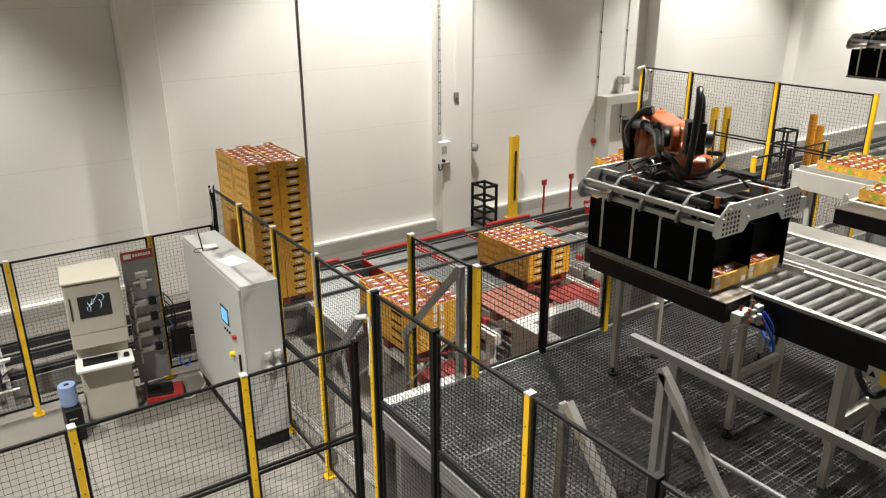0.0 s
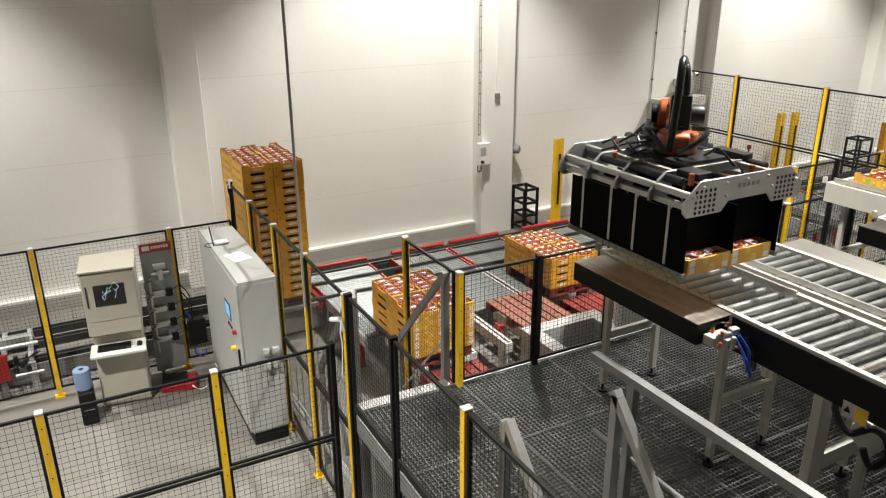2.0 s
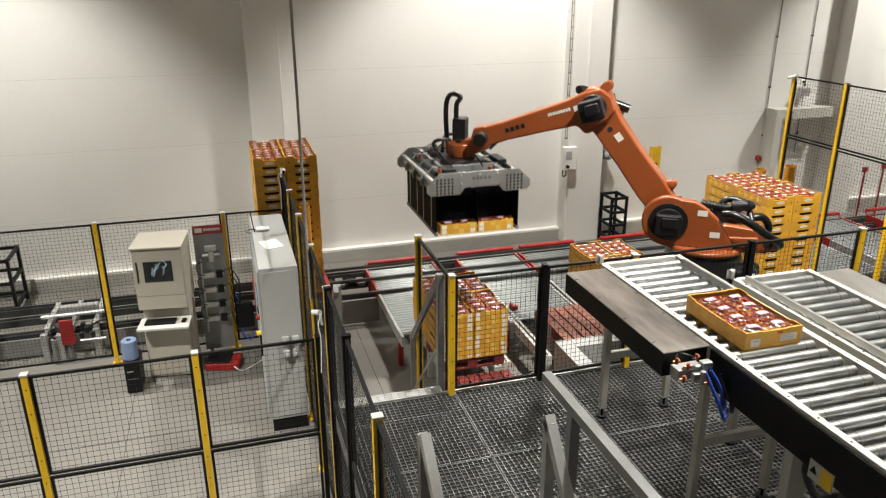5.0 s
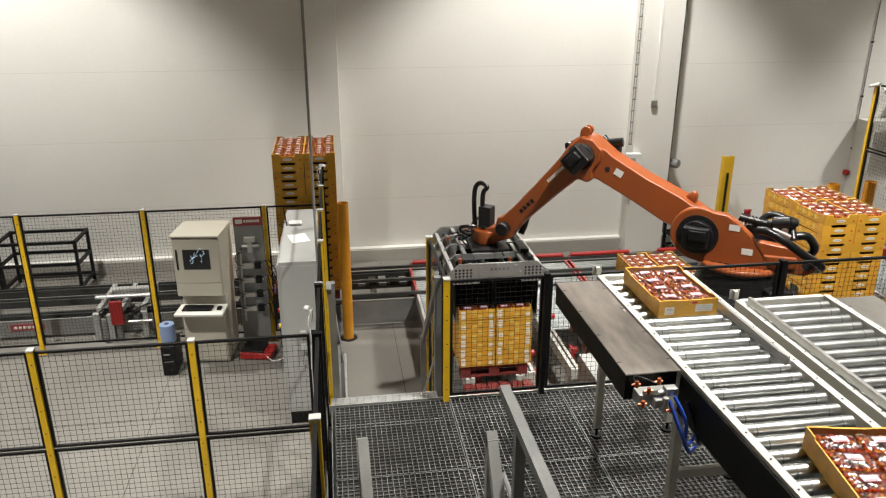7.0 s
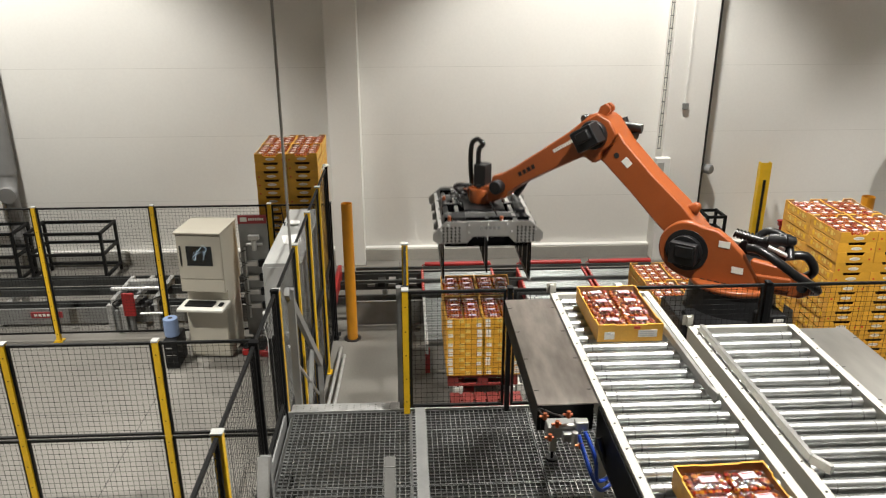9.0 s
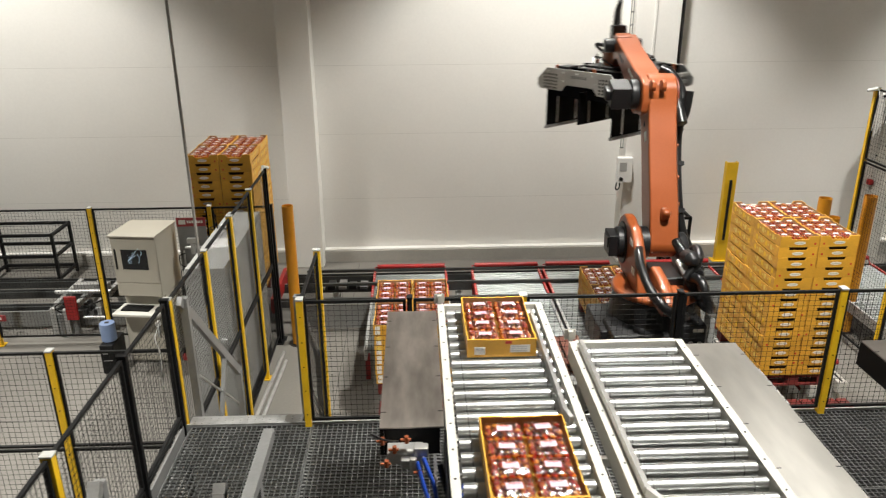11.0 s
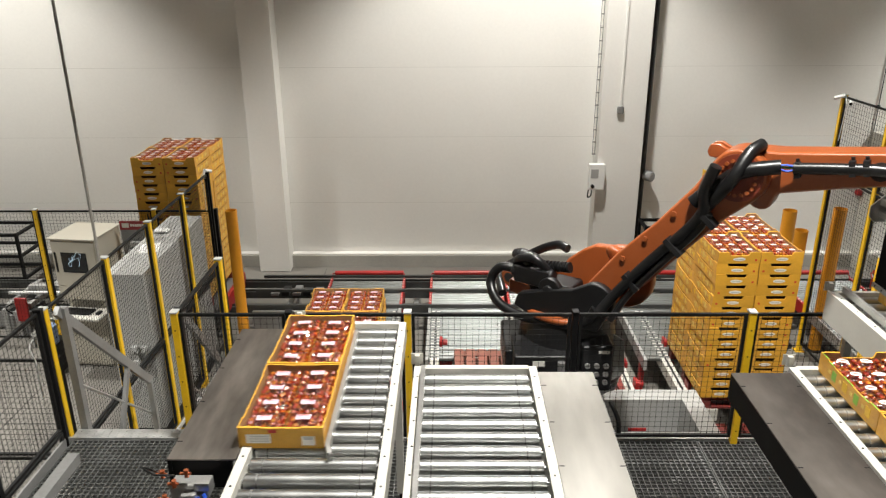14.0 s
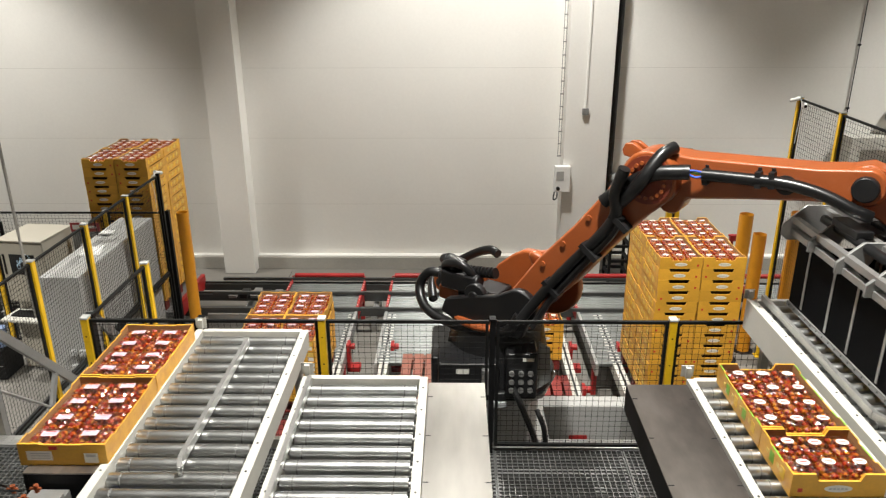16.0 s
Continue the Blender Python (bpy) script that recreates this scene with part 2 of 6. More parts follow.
def clear_film():
    m = bpy.data.materials.new("clear_film")
    m.use_nodes = True
    N, L = m.node_tree.nodes, m.node_tree.links
    N.remove(N["Principled BSDF"])
    t, g, mx = N.new("ShaderNodeBsdfTransparent"), N.new("ShaderNodeBsdfGlossy"), N.new("ShaderNodeMixShader")
    nz, bp, co = N.new("ShaderNodeTexNoise"), N.new("ShaderNodeBump"), N.new("ShaderNodeTexCoord")
    nz.inputs["Scale"].default_value = 28
    bp.inputs["Strength"].default_value, bp.inputs["Distance"].default_value = 0.9, 0.02
    g.inputs["Roughness"].default_value, g.inputs["Color"].default_value = 0.2, (0.9, 0.9, 0.9, 1)
    t.inputs["Color"].default_value = (0.93, 0.9, 0.9, 1)
    mx.inputs[0].default_value = 0.18
    L.new(co.outputs["Object"], nz.inputs[0]), L.new(nz.outputs[0], bp.inputs["Height"]), L.new(bp.outputs[0], g.inputs["Normal"])
    L.new(t.outputs[0], mx.inputs[1]), L.new(g.outputs[0], mx.inputs[2]), L.new(mx.outputs[0], N["Material Output"].inputs[0])
    return m


FILM = clear_film()


def glow(name, rgb, strength):
    m = bpy.data.materials.new(name)
    m.use_nodes = True
    b = m.node_tree.nodes["Principled BSDF"]
    b.inputs["Base Color"].default_value = (*rgb, 1)
    b.inputs["Emission Color"].default_value = (*rgb, 1)
    b.inputs["Emission Strength"].default_value = strength
    return m


SCREEN = glow("screen_blue", (0.10, 0.30, 0.5), 0.9)
SCREENLINE = glow("screen_lines", (0.6, 0.8, 0.95), 0.9)
LED = glow("lamp_led", (1.0, 0.95, 0.85), 20)
SCREENDARK = surface("dark_screen_glass", (0.012, 0.014, 0.016), 0.12, vary=0.1, bump=0)
HOLE = surface("dark_recess", (0.012, 0.012, 0.012), 0.7, vary=0.1, bump=0)

# ---- structure ----


def structure(name, bm, mats, label, category, bevel=0.0):
    return tagged(part(name, bm, mats, None, "", bevel), label, category, kind="structure")


X0, X1, Y0, Y1, TOP = -9.0, 27.0, -7.0, 12.33, 9.2
bm = BM()
box(bm, X0, X1, Y0, Y1 + 0.3, -0.3, 0)
floor = structure("floor", bm, FLOOR, "pale worn concrete factory floor with saw-cut joints", "floor")
bm = BM()
for k in range(-2, 9):
    box(bm, k * 3.0 + 0.62, k * 3.0 + 0.626, -6.9, 12.1, 0.0, 0.0015)
for k in range(-2, 4):
    box(bm, X0 + .1, X1 - .1, k * 3.0 + 1.3, k * 3.0 + 1.306, 0.0, 0.0017)
part("joint", bm, HOLE, floor)
bm = BM()
box(bm, X0, X1, Y1, Y1 + 0.3, 0, TOP)
wall_north = structure("wall_north", bm, WALL, "white insulated panel wall with faint joints", "wall")
bm = BM()
for z in (1.15, 2.3, 3.45, 4.6, 5.75, 6.9):
    for a, b in ((X0, 2.48), (3.01, 8.23), (8.96, 14.4), (15.1, X1)):
        box(bm, a, b, Y1 - 0.0015, Y1 + 0.01, z, z + 0.005)
part("panel_joint", bm, JOINT, wall_north, "fine horizontal panel joint")
for nm, d in (("wall_south", (X0, X1, Y0 - 0.3, Y0, 0, TOP)), ("wall_west", (X0 - 0.3, X0, Y0, Y1, 0, TOP)), ("wall_east", (X1, X1 + 0.3, Y0, Y1, 0, TOP))):
    bm = BM()
    box(bm, *d)
    structure(nm, bm, WALL, "plain white factory wall", "wall")
bm = BM()
box(bm, X0, X1, Y0, Y1, TOP, TOP + 0.3)
structure("ceiling", bm, CEIL, "plain pale factory ceiling", "ceiling")
for i, (a, b) in enumerate(((X0, -3.65), (-3.1, 2.48), (3.01, 8.23), (8.96, 14.38), (15.1, 20.4), (21.0, X1))):
    bm = BM()
    prism(bm, [(a, 0), (b, 0), (b, 0.215), (a, 0.215)], 12.186, Y1, 0)
    structure("baseboard_%d" % (i + 1), bm, PLINTH, "low grey concrete plinth along the wall", "plinth", 0.004)
    bm = BM()
    box(bm, a, b, 12.205, Y1, 0.216, 0.246)
    structure("trim_%d" % (i + 1), bm, WALL, "narrow white ledge above the plinth", "wall trim", 0.004)
for i, x in enumerate((-3.65, 2.48, 8.23, 14.38, 20.4)):
    w = (0.55, 0.53, 0.73, 0.72, 0.6)[i]
    bm = BM()
    box(bm, x, x + w, 11.96, Y1, 0, TOP)
    structure("pillar_%d" % (i + 1), bm, WALL, "white boxed pillar standing proud of the wall", "pillar", 0.012)

# high-bay lamps under the ceiling
for y, power, cone in zip(LAMP_Y, LAMP_POWER, LAMP_CONE):
    for x in LAMP_X:
        hb = thing("high_bay_lamp", (x, y, LAMP_Z), "round metal high-bay lamp hanging under the ceiling", "ceiling lamp", "high-bay lamps")
        bm = BM()
        cyl(bm, (0, 0, 0.34), (0, 0, 0.04), 0.12, 20, 0, 0.26)
        cyl(bm, (0, 0, 0.6), (0, 0, 0.34), 0.015, 8)
        part("housing", bm, CASTING, hb)
        bm = BM()
        cyl(bm, (0, 0, 0.036), (0, 0, 0.03), 0.22, 20)
        part("led_disc", bm, LED, hb, "lit white lamp face")
        li = bpy.data.lights.new("high_bay_light", "SPOT")
        li.energy, li.spot_size, li.spot_blend, li.shadow_soft_size, li.color = power, radians(cone), LAMP_BLEND, 0.22, (1.0, 0.975, 0.91)
        lo = new("high_bay_light", li)
        lo.matrix_basis = pose(x, y, LAMP_Z - 0.06)

# ---- platform ----
DECK = 1.41
platform = thing("steel_platform", (0, 0, DECK), "raised galvanised steel walkway platform with open grating", "platform", kind="structure")
bm = BM()
for k in range(25):
    a = k / 24 * 0.988
    box(bm, a - 0.003, a + 0.003, 0, 0.988, -0.03, 0)
    box(bm, 0, 0.988, a - 0.003, a + 0.003, -0.016, -0.0015)
for a in (0, 0.982):
    box(bm, a, a + 0.008, 0, 0.988, -0.034, 0.002)
    box(bm, 0, 0.988, a, a + 0.008, -0.034, 0.002)
panel_mesh = mesh_of("grating_panel", bm, GRATE, smooth=False)
for i in range(9):
    for j in range(8):
        part("grating_panel", panel_mesh, None, platform, at=(2.78 + i * 1.0, 3.98 - j, 0))
for i in range(10):
    bm = BM()
    x = 2.78 + i * 1.0
    box(bm, x - 0.03, x + 0.03, -4.0, 4.98, -0.16, -0.036)
    part("beam", bm, MIDGREY, platform)
for j in range(5):
    bm = BM()
    box(bm, 2.72, 11.7, 4.95 - j * 2 - 0.06, 4.95 - j * 2, -0.28, -0.162)
    part("cross_beam", bm, MIDGREY, platform)
for x in (2.85, 5.2, 7.6, 10.0):
    for y in (4.85, 1.9, -1.0):
        bm = BM()
        box(bm, x - 0.05, x + 0.05, y - 0.05, y + 0.05, -DECK, -0.282)
        part("column", bm, GALV, platform)
# the deep drop is an added screen that hides and darkens the space below
bm = BM()
box(bm, 2.70, 11.72, 4.985, 5.0, -1.38, 0.012)
box(bm, 2.75, 3.68, 5.002, 5.12, -0.02, 0.004)
part("edge_plate", bm, GALV, platform)
bm = BM()
box(bm, 2.70, 2.715, -4.0, 4.983, -0.17, 0.012)
part("edge_plate", bm, MIDGREY, platform)
bm = BM()
for k in range(15):
    for q in range(3):
        x, y = 2.79 + k * 0.062, 5.02 + q * 0.036
        cyl(bm, (x, y, 0.004), (x, y, 0.0075), 0.009, 8)
tagged(part("tread_stud", bm, GALV, platform, "raised round studs of the tread plate"), kind="stuff")

# ---- guard fences ----


def wire_mesh(w, h, sx=0.05, sy=0.05, t=0.0024):
    bm = BM()
    f = 0.022
    for a in (0, w - f):
        box(bm, a, a + f, -0.012, 0.012, 0, h)
    for a in (0, h - f):
        box(bm, f, w - f, -0.012, 0.012, a, a + f)
    n = max(2, int(w / sx))
    for k in range(1, n):
        a = w * k / n
        box(bm, a - t / 2, a + t / 2, -t, 0, f, h - f)
    n = max(2, int(h / sy))
    for k in range(1, n):
        a = h * k / n
        box(bm, f, w - f, 0, t, a - t / 2, a + t / 2)
    return bm


def fence_post(parent, loc, h, mat, turn=0, w=0.05, foot=True):
    bm = BM()
    w = 0.038 if mat is BLACK else w
    box(bm, -w / 2, w / 2, -0.03, 0.03, 0.0, h)
    box(bm, -0.06, 0.06, -0.06, 0.06, 0.001, 0.012) if foot else None
    for k in range(int(h / 0.22)):
        cyl(bm, (0, -0.0305, 0.12 + k * 0.22), (0, -0.033, 0.12 + k * 0.22), 0.006, 6, 1)
    p = part("post", bm, [mat, BLACK], parent, at=pose(*loc, 0, 0, turn), bevel=0)
    bm = BM()
    box(bm, -w / 2 - 0.004, w / 2 + 0.004, -0.034, 0.034, h, h + 0.012)
    part("cap", bm, CAP if mat is YELLOW else BLACK, p)
    return p


def fence(label, axis, fixed, posts, base, top, gap=0.12, mid=None, face=1, mesh=0.05, skip=(), name="guard_fence"):
    """A fence of posts at the places given along x or y; each post is (place, material, foot)."""
    f = thing(name, (fixed if axis == "y" else posts[0][0], fixed if axis == "x" else posts[0][0], base), label, "safety fence", "guard fences")
    o = Vector(f.matrix_basis.translation)
    turn = 0 if axis == "x" else 90
    for a, mat, foot in posts:
        q = Vector((a, fixed, foot)) if axis == "x" else Vector((fixed, a, foot))
        fence_post(f, q - o, top - foot, mat, turn if face > 0 else turn + 180, foot=foot == 0)
    for k, ((a, _, _), (b, _, _)) in enumerate(zip(posts, posts[1:])):
        if k in skip:
            continue
        a, b = min(a, b) + 0.03, max(a, b) - 0.03
        lo = base + gap
        parts = [(lo, top - 0.01)] if not mid else [(lo, mid - 0.01), (mid + 0.012, top - 0.01)]
        for z0, z1 in parts:
            q = Vector((a, fixed, z0)) if axis == "x" else Vector((fixed, a, z0))
            part("mesh_panel", wire_mesh(b - a, z1 - z0, mesh, mesh), WIRE, f, at=pose(*(q - o), 0, 0, turn), smooth=False)
    return f


Y, K = YELLOW, BLACK
fence("black mesh guard fence on yellow posts behind the terminal", "x", 9.25, [(-5.93, Y, 0), (-4.36, Y, 0), (-2.79, Y, 0), (-1.23, Y, 0), (0.33, Y, 0), (1.9, Y, 0), (2.72, K, 0)], 0, 2.0, mesh=0.045)
fence("black mesh guard fence on yellow posts across the floor", "x", 5.25, [(-3.5, Y, 0), (-2.22, Y, 0), (-0.95, Y, 0), (0.33, Y, 0), (1.605, Y, 0), (2.62, K, 0)], 0, 2.0, gap=0.1, mid=1.05, mesh=0.05)
fence("tall black mesh guard fence on yellow posts beside the cabinet", "y", 2.70, [(5.05, Y, 0), (6.13, Y, 0), (7.15, Y, 0), (8.15, Y, 0), (9.12, K, 0)], 0, 2.53, mid=1.2, face=-1, mesh=0.04)
fence("black mesh guard fence along the platform edge", "y", 2.70, [(1.02, K, 0), (2.02, K, 0), (3.03, Y, 0), (4.1, K, 0), (4.99, K, 0)], 0, 2.55, gap=0.35, mid=1.5, face=-1, mesh=0.045)
fence("short return of black mesh fence beside the walkway gate", "y", 3.745, [(5.03, K, 0), (6.07, Y, 0)], 0, 2.54, gap=0.5, face=-1, mesh=0.04)
fence("black mesh fence across the platform before the robot", "x", 4.96, [(3.745, Y, DECK), (4.6, K, DECK), (5.49, Y, DECK), (6.74, K, DECK), (8.05, Y, DECK), (9.3, K, DECK), (10.5, Y, DECK)], DECK, 2.55, gap=0.05, mesh=0.045)
fence("very tall black mesh fence on yellow posts round the next cell", "y", 10.6, [(9.09, Y, 0), (8.05, Y, 0), (6.47, Y, 0), (5.0, Y, 0)], 0, 3.49, mid=2.55, mesh=0.05)
fence("black mesh fence on yellow posts beside the far conveyors", "x", 6.05, [(9.6, Y, 0), (10.5, K, 0), (11.5, Y, 0)], 0, 2.55, mesh=0.05)

# stair rails beside the walkway opening
for x, sgn in ((3.70, -1), (2.80, 1)):
    g = thing("stair_rail", (x, 5.15, 0), "grey steel stair rail slanting down from the platform edge", "stair rail", "stair rails")
    bm = BM()
    box(bm, -0.03, 0.03, -0.03, 0.03, 0, 2.5)
    part("upright", bm, MIDGREY, g)
    bm = BM()
    if sgn < 0:
        bar(bm, (0, 0.03, 2.45), (-0.02, 1.01, 1.37), 0.03, 0.07)
        bar(bm, (-0.02, 0.95, 1.47), (-0.02, 0.95, 0.3), 0.03, 0.05)
    else:
        bar(bm, (-0.02, -0.06, 2.50), (0.05, 1.18, 1.15), 0.04, 0.075)
        bar(bm, (0.05, 1.15, 1.17), (0.05, 1.15, 0.0), 0.04, 0.05)
        bar(bm, (0.03, 0.80, 1.52), (0.0, 0.34, 0.62), 0.035, 0.045)
    part("brace", bm, MIDGREY, g)
    bm = BM()
    end = 0.95 if sgn < 0 else 1.15
    cyl(bm, (0, 0.03, 1.80), (sgn * 0.02, end, 0.80), 0.012, 8)
    cyl(bm, (0, 0.03, 1.3), (sgn * 0.02, end, 0.40), 0.012, 8)
    part("rail", bm, GALV, g)

# handrails on the platform
hr = thing("handrail", (3.83, 3.15, DECK), "grey square-tube handrail with slanting braces on the grating", "handrail")
bm = BM()
box(bm, -0.03, 0.03, -5.0, 0.05, 1.10, 1.16)
part("top_rail", bm, MIDGREY, hr)
bm = BM()
cyl(bm, (0.0, -5.0, 0.55), (0.0, 0.0, 0.55), 0.017, 8)
part("middle_rail", bm, MIDGREY, hr)
for y in (-0.35, -1.9, -3.4):
    bm = BM()
    box(bm, -0.03, 0.03, y - 0.03, y + 0.03, 0.002, 1.10)
    part("upright", bm, MIDGREY, hr)
for y in (-0.4,):
    bm = BM()
    bar(bm, (-0.17, y + 0.04, 1.12), (-0.17, y - 0.9, 0.02), 0.06, 0.06)
    box(bm, -0.2, -0.14, y - 0.02, y + 0.04, 0.002, 1.10)
    part("brace", bm, ALU, hr)
hr2 = thing("handrail", (2.96, 2.98, DECK), "short grey handrail upright with a slanting brace", "handrail")
bm = BM()
box(bm, -0.03, 0.03, -0.03, 0.03, 0.002, 1.0)
part("upright", bm, MIDGREY, hr2)
bm = BM()
bar(bm, (0, -0.02, 1.02), (0.04, -0.85, 0.02), 0.06, 0.06)
part("brace", bm, ALU, hr2)

# ---- roller conveyors on the platform ----
BED = 2.76
PITCH = 0.114


def roller_mesh(length, r=0.036):
    bm = BM()
    cyl(bm, (0.015, 0, 0), (length - 0.015, 0, 0), r, 18, 0)
    for a in (0.07, length - 0.085):
        cyl(bm, (a, 0, 0), (a + 0.007, 0, 0), r + 0.0008, 14, 1)
    for a in (0, length - 0.015):
        cyl(bm, (a, 0, 0), (a + 0.015, 0, 0), 0.01, 8, 1)
    return mesh_of("roller", bm, [ROLLER, MIDGREY])


def leg_pair(parent, x0, x1, y, top):
    for x in (x0, x1):
        bm = BM()
        box(bm, x - 0.025, x + 0.025, y - 0.025, y + 0.025, DECK + 0.09, top)
        lg = part("leg", bm, WHITE, parent, bevel=0)
        bm = BM()
        cyl(bm, (x, y, DECK + 0.004), (x, y, DECK + 0.02), 0.045, 14)
        cyl(bm, (x, y, DECK + 0.02), (x, y, DECK + 0.09), 0.012, 8)
        part("foot", bm, BLACK, lg)
    bm = BM()
    box(bm, x0 + 0.025, x1 - 0.025, y - 0.02, y + 0.02, DECK + 0.55, DECK + 0.61)
    part("cross_member", bm, WHITE, parent)
    bm = BM()
    box(bm, x0 - 0.03, x1 + 0.03, y - 0.03, y + 0.03, top + 0.002, top + 0.07)
    part("cross_member", bm, WHITE, parent)


def conveyor(label, x0, x1, y1, y0=-2.6, plate=None, legs=(), guide=None, side=BLACK, rmat=None):
    c = thing("roller_conveyor", (0, 0, 0), label, "conveyor", "roller conveyors")
    for x, s in ((x0, 1), (x1, -1)):
        bm = BM()
        a, b = sorted((x, x + s * 0.045))
        box(bm, a, b, y0, y1, BED - 0.11, BED + 0.012)
        for k in range(int((y1 - y0) / 0.22)):
            yy = y1 - 0.12 - k * 0.22
            cyl(bm, ((a + b) / 2, yy, BED + 0.012), ((a + b) / 2, yy, BED + 0.0145), 0.006, 8, 1)
        part("side_rail", bm, [WHITE, CASTING], c)
    bm = BM()
    box(bm, x0 + 0.046, x1 - 0.046, y1 - 0.02, y1 + 0.02, BED - 0.10, BED + 0.008)
    part("end_rail", bm, WHITE, c)
    me = roller_mesh(x1 - x0 - 0.09)
    n = int((y1 - 0.08 - y0) / PITCH)
    for k in range(n):
        part("roller", me, None, c, at=(x0 + 0.045, y1 - 0.08 - k * PITCH, BED - 0.037))
    if plate:
        px0, px1, py0, py1, mat = plate
        bm = BM()
        box(bm, px0, px1, py0, py1, BED - 0.004, BED + 0.003)
        pl = part("side_plate", bm, mat, c)
        for k in range(4):
            yy = py1 - 0.15 - k * 0.36
            for xx in (px0, px1 - 0.03):
                bm = BM()
                box(bm, xx + 0.002, xx + 0.028, yy, yy + 0.005, BED + 0.003, BED + 0.0045)
                part("slot", bm, HOLE, pl)
        bm = BM()
        outer = px0 if px0 < x0 else px1
        a, b = sorted((outer, outer + (0.02 if px0 < x0 else -0.02)))
        box(bm, a, b, py0, py1, BED - 0.16, BED - 0.005)
        box(bm, px0 + 0.022, px1 - 0.022, py1 - 0.02, py1, BED - 0.16, BED - 0.005)
        box(bm, px0 + 0.022, px1 - 0.022, py0, py0 + 0.02, BED - 0.16, BED - 0.005)
        part("skirt", bm, BLACK, pl)
    if side:
        bm = BM()
        xs = x0 if side is not None else x1
        box(bm, xs - 0.013, xs - 0.002, y0, (plate[2] - 0.01) if plate and plate[0] < x0 else y1, BED - 0.26, BED - 0.012)
        part("side_cover", bm, side, c)
    if guide:
        gx, gy0, gy1 = guide
        bm = BM()
        box(bm, gx - 0.012, gx + 0.012, gy0, gy1, BED + 0.02, BED + 0.065)
        bar(bm, (gx, gy0, BED + 0.042), (gx + 0.05, gy0 - 0.09, BED + 0.042), 0.024, 0.045)
        part("guide_rail", bm, ALU, c)
    for y in legs:
        leg_pair(c, x0 + 0.06, x1 - 0.06, y, BED - 0.19)
    bm = BM()
    box(bm, x0 + 0.002, x0 + 0.03, y1 + 0.021, y1 + 0.045, BED, BED + 0.065)
    box(bm, x0 - 0.02, x0 + 0.05, y1 + 0.046, y1 + 0.052, BED, BED + 0.07)
    part("end_bracket", bm, WHITE, c)
    return c


conv_l = conveyor("white-framed roller conveyor with steel side plate and zinc rollers", 4.80, 5.52, 4.34, plate=(4.46, 4.79, 2.89, 4.26, BROWNSHEET), legs=(4.24, 2.97, 0.4))
conv_r = conveyor("white-framed roller conveyor with wide bright side plate", 5.60, 6.31, 3.76, plate=(6.315, 6.63, -2.0, 3.71, STEEL), legs=(3.6, 2.4, 0.6), guide=(5.655, 2.3, 3.68), side=None)
conv_3 = conveyor("white-framed roller conveyor with dark worn side plate", 7.77, 8.45, 3.75, plate=(7.42, 7.76, 1.6, 3.70, DARKSTEEL), legs=(3.5, 2.2, 0.6), guide=None)
conv_4 = conveyor("higher-walled white roller conveyor reaching under the gripper", 8.52, 9.72, 4.83, plate=None, legs=(4.6, 3.0, 1.2), guide=(8.60, 3.35, 4.8), side=None)
bm = BM()
box(bm, 8.50, 8.517, -2.6, 4.83, BED - 0.2, BED + 0.02)
part("side_wall", bm, WHITE, conv_4)
conv_5 = conveyor("distant white roller conveyor in the next cell", 10.75, 11.6, 4.6, plate=None, legs=(4.2, 2.0), guide=None, side=None)

# drive units and legs with yellow warning plates under the conveyors
for x, y in ((4.73, 4.02), (4.73, 1.95)):
    b = thing("warning_plate", (x + 0.06, y, 2.50), "yellow warning plate with a black triangle on the conveyor", "warning sign", "warning plates")
    bm = BM()
    box(bm, -0.006, 0, -0.13, 0.035, -0.05, 0.06)
    part("plate", bm, WHITE, b)
    bm = BM()
    box(bm, -0.009, -0.0065, -0.125, -0.05, -0.045, 0.055)
    part("yellow_field", bm, WARN, b)
    bm = BM()
    prism(bm, [(-0.025, -0.03), (0.025, -0.03), (0, 0.015)], -0.002, 0)
    part("triangle", bm, BLACK, b, at=pose(-0.0085, 0.0, 0.02, 0, 0, 90))

# pneumatic unit at the end of the left plate
pn = thing("pneumatic_unit", (4.60, 2.82, BED), "air valves with copper fittings and blue hoses", "pneumatic unit")
bm = BM()
box(bm, -0.10, 0.08, -0.04, 0.05, -0.14, -0.07)
cbox(bm, (0.07, -0.06, -0.04), (0.07, 0.05, 0.045))
cbox(bm, (0.0, -0.08, -0.1), (0.06, 0.04, 0.05))
cyl(bm, (-0.09, -0.06, -0.05), (0.06, -0.06, -0.05), 0.014, 10)
cyl(bm, (0.03, -0.1, -0.15), (0.03, -0.1, -0.06), 0.018, 10)
part("valve_block", bm, ALU, pn, bevel=0.004)
for x, y, z in ((-0.12, -0.04, 0.0), (-0.06, -0.07, -0.03), (0.0, -0.06, 0.02), (-0.1, -0.1, -0.09), (0.06, -0.12, -0.13)):
    bm = BM()
    cyl(bm, (x, y, z - 0.018), (x, y, z + 0.02), 0.011, 10)
    cyl(bm, (x - 0.03, y, z), (x + 0.02, y, z), 0.007, 8)
    part("fitting", bm, COPPER, pn)
bm = BM()
hose(bm, [(0.08, -0.1, -0.06), (0.13, -0.16, -0.18), (0.16, -0.14, -0.34), (0.26, -0.05, -0.36), (0.3, 0.05, -0.28)], 0.011)
part("air_hose", bm, BLUE, pn)
bm = BM()
hose(bm, [(0.05, -0.1, -0.08), (0.10, -0.18, -0.24), (0.17, -0.17, -0.38), (0.28, -0.06, -0.40)], 0.011)
